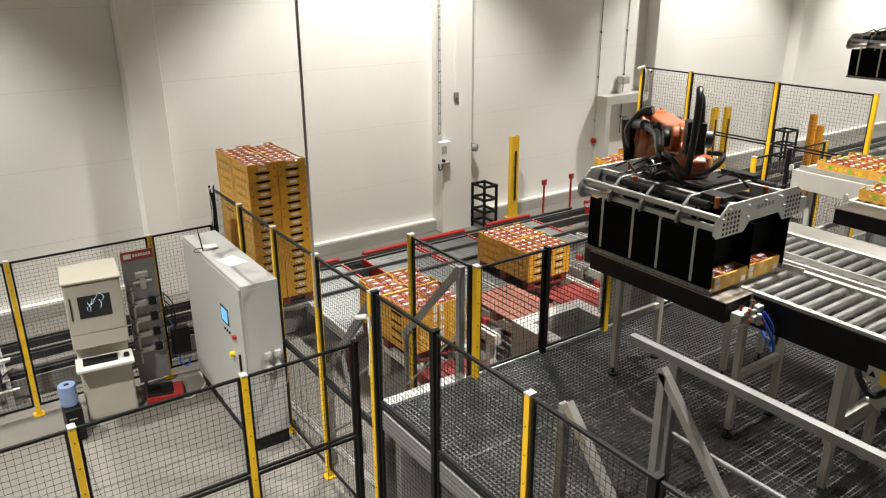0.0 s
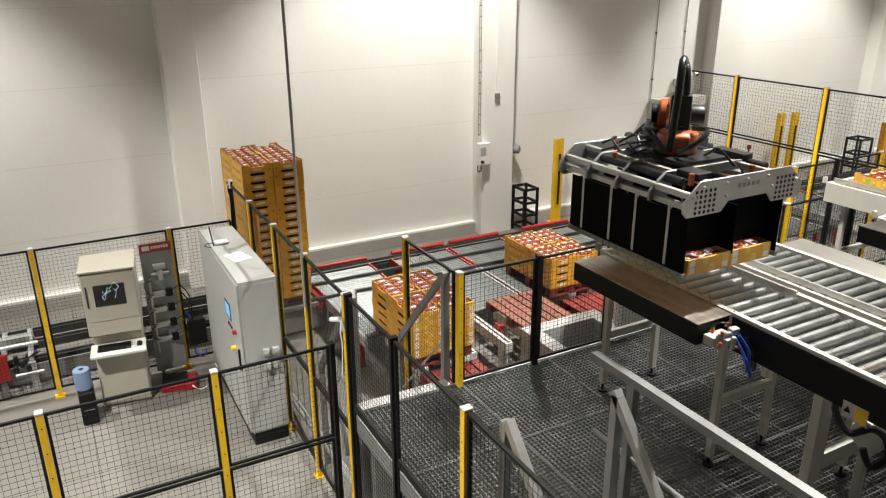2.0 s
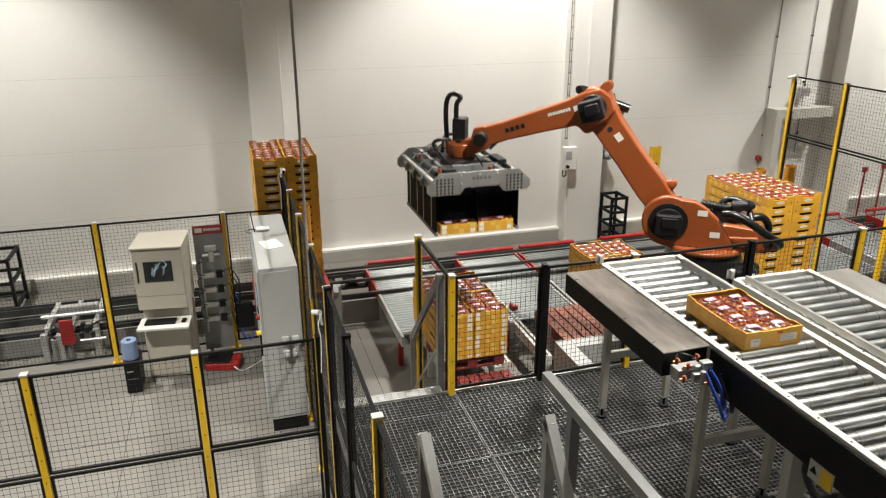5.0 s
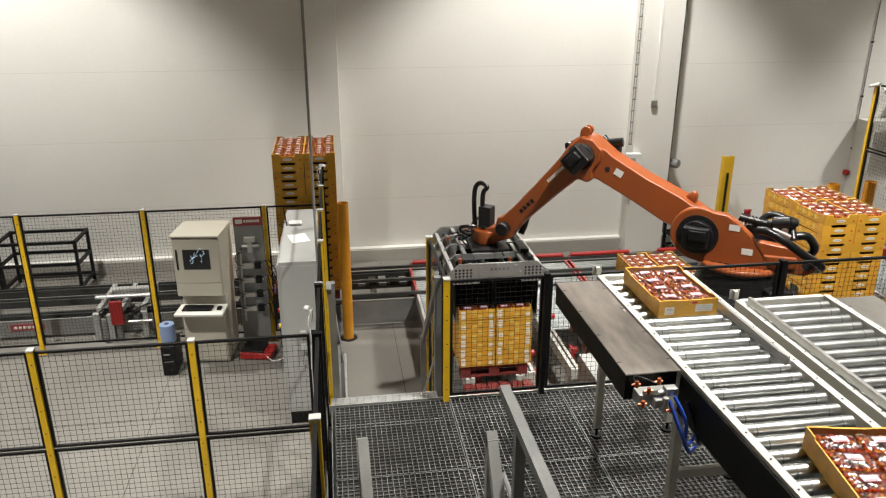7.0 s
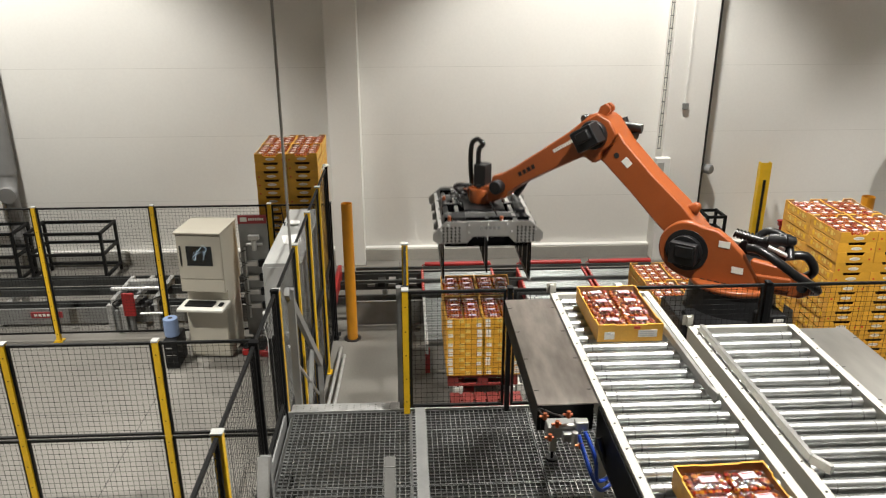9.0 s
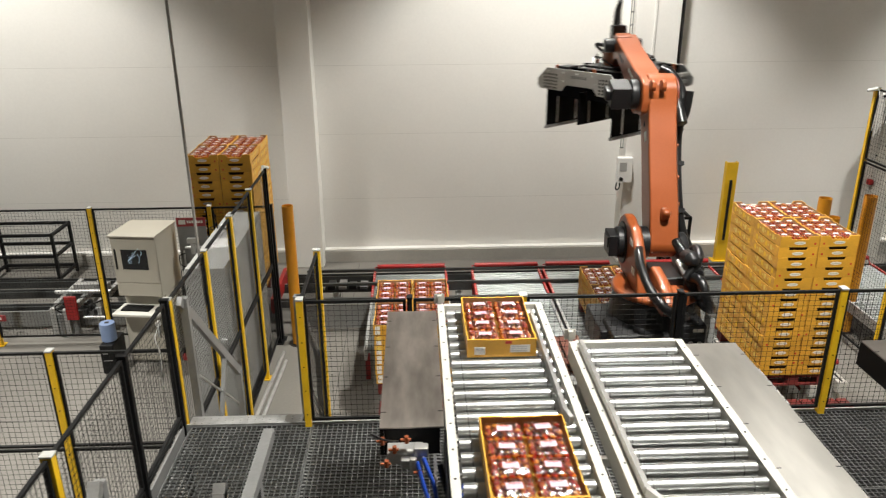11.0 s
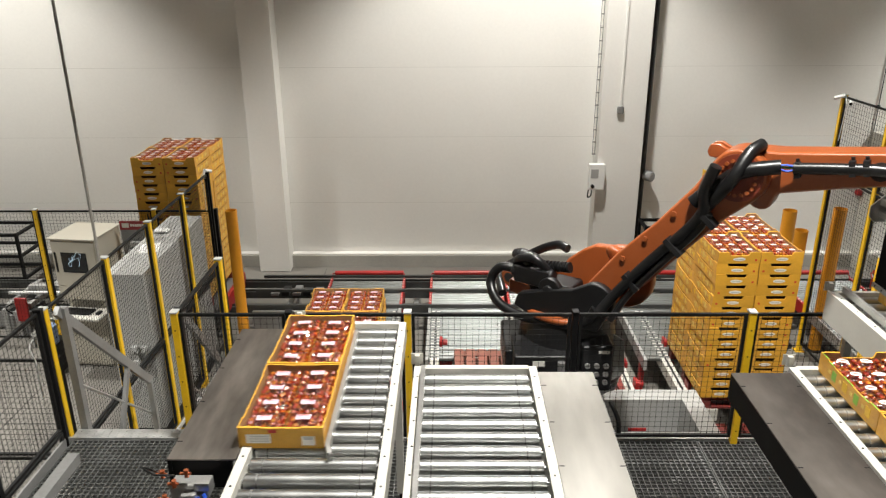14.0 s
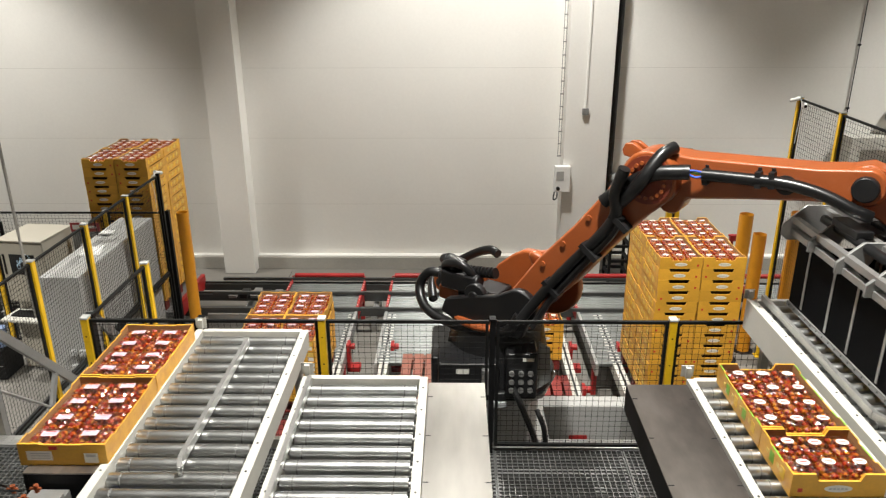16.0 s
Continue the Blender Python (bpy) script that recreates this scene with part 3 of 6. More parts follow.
part("air_hose", bm, BLUE, pn)
bm = BM()
hose(bm, [(0.16, -0.1, -0.1), (0.2, -0.16, -0.24), (0.26, -0.12, -0.37), (0.36, 0, -0.32)], 0.014)
part("cable", bm, RUBBER, pn)
bm = BM()
hose(bm, [(-0.14, -0.05, 0.02), (-0.17, -0.12, 0.10), (-0.1, -0.16, 0.09), (-0.04, -0.1, 0.04)], 0.005)
part("cable", bm, RUBBER, pn)

# motor boxes by the near legs
mb = thing("drive_motor", (5.05, 1.95, 2.2), "pale conveyor drive housing with a black hose", "drive motor")
for x, y in ((-0.16, 0.22), (0.44, 0.22)):
    bm = BM()
    box(bm, x - 0.065, x + 0.065, y - 0.035, y + 0.035, -0.40, 0.30)
    box(bm, x - 0.03, x + 0.03, y - 0.03, y + 0.03, -0.786, -0.402)
    part("upright", bm, WHITE, mb, "broad cream-white upright", bevel=0.006)
bm = BM()
box(bm, -0.09, 0.37, 0.19, 0.25, -0.32, -0.2)
part("cross_member", bm, WHITE, mb)
bm = BM()
cyl(bm, (0.0, 0.0, 0.02), (0.28, 0.0, 0.02), 0.11, 20)
cbox(bm, (0.34, 0.0, 0.02), (0.12, 0.2, 0.2))
part("gear_motor", bm, WHITE, mb, "cream-white round gear motor", bevel=0.01)
bm = BM()
hose(bm, [(-0.12, 0.16, 0.27), (-0.21, 0.1, 0.22), (-0.2, 0.0, 0.12), (-0.1, -0.08, 0.16), (0.02, -0.12, 0.06), (0.04, -0.13, -0.08), (-0.06, -0.1, -0.12), (-0.1, -0.05, 0.0)], 0.024)
part("hose", bm, RUBBER, mb, "thick black corrugated hose")

# ---- trays ----
TW, TL, TH = 0.415, 0.62, 0.118


def tray_mesh(green=False, plain_end=False, side_slot=False, length=TL):
    bm = BM()
    t, w, l, h = 0.007, TW / 2, length / 2, TH
    box(bm, -w, w, -l, l, 0, 0.008, 0)
    for s in (-1, 1):
        # long sides: tall corners and a slightly dipped middle
        u = [(-l, 0.008), (l, 0.008), (l, h), (l - 0.09, h), (l - 0.10, h - 0.012), (-l + 0.10, h - 0.012), (-l + 0.09, h), (-l, h)]
        if side_slot:
            u = [(-l, 0.008), (l, 0.008), (l, h), (0.14, h), (0.125, h - 0.04), (-0.125, h - 0.04), (-0.14, h), (-l, h)]
        a, b = sorted((s * w, s * (w - t)))
        v0 = [bm.verts.new((a, y, z)) for y, z in u]
        v1 = [bm.verts.new((b, y, z)) for y, z in u]
        for i in range(len(u)):
            j = (i + 1) % len(u)
            bm.faces.new((v0[i], v0[j], v1[j], v1[i])).material_index = 0
        bm.faces.new(v0[::-1]).material_index = 2 if s < 0 else 3
        bm.faces.new(v1).material_index = 3 if s < 0 else 2
        # end walls with a hand hole at the top
        g = w - t
        u = [(-g, 0.008), (g, 0.008), (g, h), (0.105, h), (0.09, h - 0.036), (-0.09, h - 0.036), (-0.105, h), (-g, h)]
        if side_slot or plain_end:
            u = [(-g, 0.008), (g, 0.008), (g, h), (0.105, h), (0.09, h - 0.004), (-0.09, h - 0.004), (-0.105, h), (-g, h)]
        a, b = sorted((s * l, s * (l - 0.012)))
        v0 = [bm.verts.new((x, a, z)) for x, z in u]
        v1 = [bm.verts.new((x, b, z)) for x, z in u]
        for i in range(len(u)):
            j = (i + 1) % len(u)
            bm.faces.new((v0[i], v0[j], v1[j], v1[i])).material_index = 0
        bm.faces.new(v0[::-1]).material_index = 0 if s < 0 else 3
        bm.faces.new(v1).material_index = 3 if s < 0 else 0
        # folded flap inside each end, small print outside
        box(bm, -g, g, s * (l - 0.055) - 0.002, s * (l - 0.055) + 0.002, 0.07, h - 0.004, 0) if False else None
        y0, y1 = sorted((s * l, s * (l + 0.0012)))
        n = 14
        if side_slot:
            for k in range(6):
                for q in range(2):
                    x0 = -0.19 + k * 0.0645
                    box(bm, x0, x0 + 0.054, y0, y1, 0.012 + q * 0.052, 0.056 + q * 0.052, 1 if k in (0, 5) and not (k == 5 and q) else 7 if (k + q) % 3 == 0 else 0)
            continue
        if plain_end:
            box(bm, -0.165, -0.10, y0, y1, 0.018, 0.07, 1)
            box(bm, -0.155, -0.11, *sorted((s * (l + 0.0012), s * (l + 0.002))), 0.05, 0.064, 4)
            box(bm, 0.05, 0.17, y0, y1, 0.03, 0.08, 1)
            for k in range(3):
                box(bm, 0.06, 0.15, *sorted((s * (l + 0.0012), s * (l + 0.002))), 0.04 + k * 0.013, 0.044 + k * 0.013, 4)
            box(bm, 0.02, 0.06, y0, y1, 0.088, 0.105, 5)
            continue
        vs = [bm.verts.new((0.062 * math.cos(2 * math.pi * i / n), s * (l + 0.0012), 0.045 + 0.019 * math.sin(2 * math.pi * i / n))) for i in range(n)]
        bm.faces.new(vs).material_index = 1
        box(bm, -0.175, -0.155, y0, y1, 0.025, 0.045, 5)
        for k in range(5):
            box(bm, -0.04 + k * 0.017, -0.028 + k * 0.017, *sorted((s * (l + 0.0012), s * (l + 0.0022))), 0.039, 0.049, 4)
        for k in range(int((2 * l - 0.04) / 0.118)):
            yy = -l + 0.07 + k * 0.118
            x0, x1 = sorted((s * w, s * (w + 0.0012)))
            box(bm, x0, x1, yy, yy + 0.045, 0.03, 0.085, (8 if green else 7) if k % 2 else 6)
            box(bm, x0, x1, yy + 0.06, yy + 0.085, 0.05, 0.07, 7)
        if green:
            for q in (-1, 0, 1) if l > 0.25 else (0,):
                a, b = sorted((s * (w - t), s * w))
                box(bm, a, b, q * 0.2 - 0.05, q * 0.2 + 0.05, h - 0.0115 + (0 if abs(q) else 0), h - 0.0095, 8)
                if q:
                    box(bm, a, b, q * 0.26 - 0.03, q * 0.26 + 0.03, h + 0.0002, h + 0.0015, 8)
    bmesh.ops.recalc_face_normals(bm, faces=bm.faces)
    return mesh_of("fruit_tray", bm, [CARD, LABEL, CARDSIDE, CARDIN, ALU, REDLAB, YELLOW, PALE, GREENLAB], smooth=False)


def fill_mesh(nx, ny, round_label, seed, cheap=False, length=TL):
    """A tray's filling: punnets of small tomatoes under clear film, each with its label."""
    rnd = random.Random(seed)
    bm = BM()
    w, l = TW - 0.03, length - 0.05
    px, py = w / nx, l / ny
    for i in range(nx):
        for j in range(ny):
            cx, cy = -w / 2 + (i + 0.5) * px, -l / 2 + (j + 0.5) * py
            k = 0
            r0 = 0.0185
            cols, rows = max(3, int(px / 0.033)), max(3, int(py / 0.033))
            for layer in range(1 if cheap else 2):
                for a in range(cols):
                    for b in range(rows):
                        r = r0 * rnd.uniform(0.85, 1.1)
                        c = Vector((cx + (a + 0.5 - cols / 2) * (px - 0.012) / cols + rnd.uniform(-.004, .004), cy + (b + 0.5 - rows / 2) * (py - 0.012) / rows + rnd.uniform(-.004, .004), (0.05 if layer == 0 and not cheap else 0.078) + rnd.uniform(-.008, .009)))
                        bmesh.ops.create_icosphere(bm, subdivisions=1, radius=r, matrix=Matrix.Translation(c) @ Matrix.Rotation(rnd.uniform(0, 3), 4, "Z"))
    faces0 = len(bm.faces)
    bm.faces.ensure_lookup_table()
    for i in range(nx):
        for j in range(ny):
            cx, cy = -w / 2 + (i + 0.5) * px, -l / 2 + (j + 0.5) * py
            a, b, z = px / 2 - 0.006, py / 2 - 0.006, 0.106
            lo = [bm.verts.new((cx + sx * a, cy + sy * b, 0.03)) for sx, sy in ((-1, -1), (1, -1), (1, 1), (-1, 1))]
            hi = [bm.verts.new((cx + sx * a * 0.94, cy + sy * b * 0.92, z - 0.004)) for sx, sy in ((-1, -1), (1, -1), (1, 1), (-1, 1))]
            ti = [bm.verts.new((cx + sx * a * 0.7, cy + sy * b * 0.6, z + rnd.uniform(0, 0.005))) for sx, sy in ((-1, -1), (1, -1), (1, 1), (-1, 1))]
            for u, v in ((lo, hi), (hi, ti)):
                for q in range(4):
                    bm.faces.new((u[q], u[(q + 1) % 4], v[(q + 1) % 4], v[q])).material_index = 1
            bm.faces.new(ti).material_index = 1
            ang = rnd.uniform(-0.12, 0.12)
            ox, oy = rnd.uniform(-.006, .006), rnd.uniform(-.006, .006)
            if round_label:
                n = 12
                vs = [bm.verts.new((cx + ox + 0.03 * math.cos(2 * math.pi * q / n), cy + oy + 0.023 * math.sin(2 * math.pi * q / n), z + 0.008)) for q in range(n)]
                bm.faces.new(vs).material_index = 2
                cbox(bm, (cx + ox, cy + oy, z + 0.0088), (0.034, 0.006, 0.001), 3)
            else:
                cbox(bm, (cx + ox, cy + oy, z + 0.008), (min(px * 0.46, 0.075), py * 0.30, 0.0012), 2, Matrix.Rotation(ang, 4, "Z"))
                cbox(bm, (cx + ox, cy + oy - py * 0.1, z + 0.0092), (min(px * 0.4, 0.05), 0.004, 0.0008), 3, Matrix.Rotation(ang, 4, "Z"))
    return mesh_of("filling", bm, [TOMATO, FILM, LABEL if round_label else PINK, REDLAB])


TRAY, TRAY_G, TRAY_L, TRAY_S = tray_mesh(), tray_mesh(True), tray_mesh(False, True), tray_mesh(side_slot=True)
FILLS = [fill_mesh(2, 4, False, s) for s in (1, 2)]
FILL3 = [fill_mesh(3, 4, True, s) for s in (5, 6)]
TRAY_GH, FILL3_HALF = tray_mesh(True, length=0.35), fill_mesh(3, 2, True, 7, length=0.35)
FILL_TOP = [fill_mesh(2, 4, False, 9, True), fill_mesh(2, 4, False, 10, True)]
FILL_TOP3 = [fill_mesh(3, 4, True, 9, True), fill_mesh(3, 4, True, 10, True)]


def tray(label, loc, fill, turn=0, group="loose trays", mesh=None):
    t = tagged(part("fruit_tray", mesh or TRAY, None, None), label, "fruit tray", group)
    t.matrix_basis = pose(*loc, 0, 0, turn)
    part("filling", fill, None, t, "small red tomatoes in clear punnets with pale labels")
    return t


def tray_stack(label, x0, y0, z0, layers, fills, seed, group="tray stacks", mesh=None):
    """Four trays to a layer; x0, y0: the near left corner; the stack's origin is its middle on the pallet."""
    rnd = random.Random(seed)
    s = thing("tray_stack", (x0 + TW + 0.003, y0 + TL + 0.003, z0), label, "tray stack", group)
    for k in range(layers):
        for i in (-1, 1):
            for j in (-1, 1):
                t = part("tray", mesh or TRAY, None, s, at=pose(i * (TW / 2 + 0.004) + rnd.uniform(-.004, .004), j * (TL / 2 + 0.003) + rnd.uniform(-.004, .004), k * TH, 0, 0, rnd.uniform(-.5, .5) + (180 if rnd.random() < .5 else 0)))
                part("filling", rnd.choice(fills), None, t) if k == layers - 1 else None
    # added inner box, its dark brown paints the shade behind the hand holes
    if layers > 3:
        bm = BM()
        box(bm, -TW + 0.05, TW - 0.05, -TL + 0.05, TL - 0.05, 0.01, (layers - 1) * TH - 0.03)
        part("core", bm, CARDSHADE, s)
    return s


def pallet(label, cx, cy, z, mat=None, turn=0):
    mat = mat or PALLET
    p = thing("pallet", (cx, cy, z), label, "pallet", "red pallets", turn=turn)
    rnd = random.Random(int(cx * 100 + cy * 10))
    for k in range(6):
        bm = BM()
        x = -0.4 + 0.0575 + k * 0.137
        box(bm, x - 0.055, x + 0.055, -0.6, 0.6, 0.122, 0.144)
        part("deck_board", bm, mat, p, bevel=0.003)
    for y in (-0.54, 0.0, 0.54):
        bm = BM()
        box(bm, -0.4, 0.4, y - 0.06, y + 0.06, 0.1, 0.1215)
        for x in (-0.34, 0, 0.34):
            box(bm, x - 0.06, x + 0.06, y - 0.06, y + 0.06, 0.022, 0.1)
        box(bm, -0.4, 0.4, y - 0.06, y + 0.06, 0.0, 0.0215)
        part("bearer", bm, mat, p)
    return p


PZ = 0.515
stack_a = tray_stack("tall stack of yellow fruit trays on a transfer car", 3.28, 9.36, PZ + 0.146, 17, FILL_TOP3, 3)
pallet_a = pallet("red wooden pallet under the tall tray stack", 3.28 + TW, 9.36 + TL, PZ)
stack_b = tray_stack("tall stack of yellow fruit trays beside the robot", 8.46, 6.82, PZ + 0.146, 14, FILL_TOP3, 4)
pallet("red wooden pallet under the stack beside the robot", 8.46 + TW, 6.82 + TL, PZ)
stack_l = tray_stack("half-built stack of orange-yellow fruit trays on a red pallet", 4.19, 6.84, PZ + 0.146, 5, FILL_TOP, 5, mesh=TRAY_S)
pallet("red wooden pallet under the half-built stack", 4.19 + TW, 6.84 + TL, PZ)
stack_m = tray_stack("low stack of yellow fruit trays behind the robot", 6.88, 7.76, PZ + 0.146, 4, FILL_TOP3, 6)
pallet("red wooden pallet under the low stack", 6.88 + TW, 7.76 + TL, PZ)
pallet("empty worn red pallet with bare boards", 6.25, 7.3, PZ, PALLET_WORN)
pallet("empty worn red pallet on the lane end", 7.42, 7.1, PZ - 0.16, PALLET)
pallet("empty red pallet waiting in front of the half-built stack", 4.62, 6.15, PZ - 0.16, PALLET)
pallet("empty red pallet in front of the tall stack", 8.95, 5.98, PZ - 0.16, PALLET)

# trays on the conveyors
tray_1 = tray("open yellow tray of tomato punnets on the rollers", (5.14, 4.0, BED), FILLS[0], mesh=TRAY_L)
tray_2 = tray("open yellow tray of tomato punnets following on the rollers", (5.14, 2.0, BED), FILLS[1], mesh=TRAY_L)
carried = [tray("yellow tray of tomato punnets held in the gripper", (4.62 + i * 0.45, 3.34 + j * 0.64, BED), FILLS[(i + j) % 2], group="carried trays", mesh=TRAY_S) for i in (0, 1) for j in (0, 1)]
tray("yellow and green tray of tomato jars on the dark conveyor", (8.14, 3.43, BED), FILL3[0], group="jar trays", mesh=TRAY_G)
tray("half-length yellow and green tray of tomato jars on the dark conveyor", (8.14, 2.94, BED), FILL3_HALF, group="jar trays", mesh=TRAY_GH)
for i in range(2):
    for j in range(2):
        tray("yellow tray of tomato jars under the white conveyor's gripper", (9.0 + i * 0.423, 4.39 - j * 0.626, BED), FILL3[j % 2], group="jar trays on the white conveyor", mesh=TRAY_G)

# ---- lower pallet lanes ----
LZ = 0.51


def lane(label, x0, x1, y0, y1, pitch=0.078):
    c = thing("pallet_roller_lane", (0, 0, 0), label, "pallet conveyor", "pallet lanes")
    me = None
    bm = BM()
    cyl(bm, (0, 0, 0), (x1 - x0 - 0.08, 0, 0), 0.034, 12)
    me = mesh_of("roller", bm, LANEROLL)
    k, y = 0, y1 - 0.08
    while y > y0 + 0.05:
        part("roller", me, None, c, at=(x0 + 0.04, y, LZ - 0.034))
        y -= pitch
    for a in (x0, x1 - 0.036):
        bm = BM()
        ym = y1 - 1.0
        box(bm, a, a + 0.036, ym, y1, LZ - 0.16, LZ + 0.012)
        for q in range(11):
            cyl(bm, (a + 0.018, ym + 0.05 + q * 0.09, LZ + 0.012), (a + 0.018, ym + 0.05 + q * 0.09, LZ + 0.017), 0.009, 6, 1)
        part("side_frame", bm, [RED, LABEL], c, "red side frame with pale bolt heads")
        bm = BM()
        box(bm, a, a + 0.036, y0, ym - 0.004, LZ - 0.14, LZ + 0.004)
        part("side_frame", bm, GALV, c)
    bm = BM()
    cyl(bm, (x0 + 0.06, y1 + 0.07, LZ + 0.075), (x1 - 0.03, y1 + 0.07, LZ + 0.075), 0.036, 14)
    for x in (x0 + 0.02, x1 - 0.02):
        bar(bm, (x, y1 - 0.02, LZ - 0.02), (x, y1 + 0.07, LZ + 0.06), 0.014, 0.014)
        bar(bm, (x, y1 + 0.07, LZ + 0.06), (x + (0.07 if x < (x0 + x1) / 2 else -0.07), y1 + 0.07, LZ + 0.075), 0.014, 0.014)
    part("end_stop", bm, RED, c, "round red end-stop bar on thin brackets")
    for y in (y0 + 0.2, y1 - 0.25):
        for x in (x0 + 0.03, x1 - 0.03):
            bm = BM()
            box(bm, x - 0.03, x + 0.03, y - 0.03, y + 0.03, 0.0, LZ - 0.161)
            part("leg", bm, RED, c)
    return c


lane("zinc roller pallet lane with red side frames", 3.98, 5.12, 7.9, 10.42)
lane("zinc roller pallet lane between red side frames", 5.50, 6.58, 7.9, 10.42)
lane("zinc roller pallet lane behind the robot", 6.62, 7.72, 7.9, 10.42)
lane("zinc roller pallet lane behind the tall stack", 8.15, 9.3, 7.9, 10.42)
lane("zinc roller pallet lane in the next cell", 10.75, 11.9, 7.9, 10.42)
lane("zinc roller pallet lane further along the next cell", 12.2, 13.4, 7.9, 10.42)
lane("zinc roller pallet lane at the far end", 14.0, 15.2, 7.9, 10.42)


def chain_rail(x, y0, y1, top=LZ - 0.005):
    c = thing("chain_conveyor", (x, y0, 0), "white box-section chain conveyor rail with red brackets", "chain conveyor", "chain rails")
    bm = BM()
    box(bm, -0.055, 0.055, 0, y1 - y0, top - 0.145, top - 0.006)
    part("rail", bm, WHITE, c, bevel=0.004)
    bm = BM()
    box(bm, -0.012, 0.012, 0.02, y1 - y0 - 0.02, top - 0.006, top)
    part("chain", bm, CASTING, c)
    for y in (0.15, y1 - y0 - 0.2):
        bm = BM()
        box(bm, -0.05, 0.05, y - 0.05, y + 0.05, 0, top - 0.146)
        part("leg", bm, WHITE, c)
    for y in (0.35, 1.35) if y1 - y0 > 2 else (0.4,):
        bm = BM()
        box(bm, 0.06, 0.10, y, y + 0.14, 0.2, LZ + 0.07)
        box(bm, 0.06, 0.22, y, y + 0.14, 0.2, 0.27)
        cyl(bm, (0.1, y + 0.07, LZ + 0.02), (0.16, y + 0.07, LZ + 0.02), 0.04, 10)
        part("bracket", bm, RED, c, "red stop bracket", bevel=0.006)
    return c


for x in (5.06, 5.61, 7.83, 8.42, 9.5):
    chain_rail(x, 6.9, 9.36)
for x in (4.38, 4.86, 7.2, 7.64, 8.7, 9.2):
    chain_rail(x, 5.5, 6.78, PZ - 0.16)
for x in (4.32, 4.92, 6.02, 6.48, 8.62, 9.14, 10.9, 12.0):
    chain_rail(x, 6.82, 7.88, PZ)

# long dark rails of the transfer line along the wall
tl = thing("transfer_track", (0, 0, 0), "long dark grey steel rails of the pallet transfer line", "rail track")
for y, z in ((10.56, 0.42), (10.22, 0.40), (9.78, 0.36)):
    bm = BM()
    box(bm, -8.5, 26.0, y - 0.045, y + 0.045, z - 0.10, z)
    box(bm, -8.5, 26.0, y - 0.012, y + 0.012, z, z + 0.03)
    part("rail", bm, TRACK, tl)
for k in range(18):
    bm = BM()
    x = -8 + k * 1.9
    box(bm, x - 0.04, x + 0.04, 9.74, 10.6, 0.18, 0.255)
    for y in (9.78, 10.56):
        box(bm, x - 0.04, x + 0.04, y - 0.04, y + 0.04, 0, 0.179)
    part("cross_beam", bm, GALV, tl)
for y in (10.46, 9.93, 9.39):
    bm = BM()
    box(bm, 2.95, 10.4, y - 0.02, y + 0.02, LZ + 0.006, LZ + 0.05)
    part("guide_bar", bm, TRACK, tl, "thin dark guide bar across the lanes")
for k in range(5):
    bm = BM()
    x = 3.15 + 0.16 * k
    box(bm, x, x + 0.11, 9.98, 10.16 + 0.06 * (k % 3), 0.43, 0.47 + 0.02 * (k % 2))
    cyl(bm, (x + 0.05, 10.05, 0.47), (x + 0.05, 10.05, 0.52), 0.02, 8)
    part("switch_block", bm, CASTING if k % 2 else MIDGREY, tl)
bm = BM()
box(bm, -8.5, 2.6, 9.62, 9.65, 0.1, 0.34)
box(bm, 3.0, 4.0, 9.45, 9.5, 0.05, 0.42)
part("side_sheet", bm, MIDGREY, tl)
bm = BM()
box(bm, -1.75, -1.3, 9.605, 9.618, 0.2, 0.29)
nm = part("name_sign", bm, SIGNRED, tl, "small dark red maker's sign")
bm = BM()
for k in range(6):
    box(bm, -1.7 + k * 0.06, -1.66 + k * 0.06, 9.602, 9.6045, 0.225, 0.265)
part("lettering", bm, LABEL, nm)

transfer_car = thing("transfer_car", (3.28 + TW, 9.36 + TL, 0), "low dark steel transfer car with red ends under the pallet", "transfer car")
bm = BM()
box(bm, -0.5, 0.5, -0.66, 0.66, 0.455, PZ - 0.001)
part("deck", bm, MIDGREY, transfer_car, bevel=0.004)
for sx in (-1, 1):
    bm = BM()
    a, b = sorted((sx * 0.501, sx * 0.56))
    box(bm, a, b, -0.6, 0.6, 0.34, PZ + 0.05)
    part("end_bumper", bm, RED, transfer_car, bevel=0.006)

# lift unit in the transfer line behind the left fence
lu = thing("lift_unit", (-0.22, 9.75, 0), "galvanised pallet lift unit with a red guard plate", "lift unit")
bm = BM()
for x in (-0.3, 0.0, 0.3):
    box(bm, x - 0.03, x + 0.03, -0.2, 0.7, 0.42, 0.5)
for x, y in ((-0.35, -0.2), (-0.15, -0.25), (0.3, -0.2), (0.3, 0.6), (-0.35, 0.6)):
    box(bm, x - 0.04, x + 0.04, y - 0.04, y + 0.04, 0.0, 0.42)
cbox(bm, (0.05, 0.25, 0.56), (0.5, 0.12, 0.1))
cyl(bm, (-0.4, 0.05, 0.56), (0.4, 0.05, 0.56), 0.03, 10)
part("frame", bm, GALV, lu)
bm = BM()
box(bm, -0.12, 0.05, -0.33, -0.29, 0.28, 0.64)
part("guard_plate", bm, RED, lu, "red guard plate", bevel=0.01)
bm = BM()
cyl(bm, (-0.22, -0.27, 0.02), (-0.22, -0.27, 0.36), 0.045, 12)
cyl(bm, (-0.05, -0.22, 0.02), (-0.05, -0.22, 0.3), 0.045, 12)
part("cylinder", bm, MIDGREY, lu)
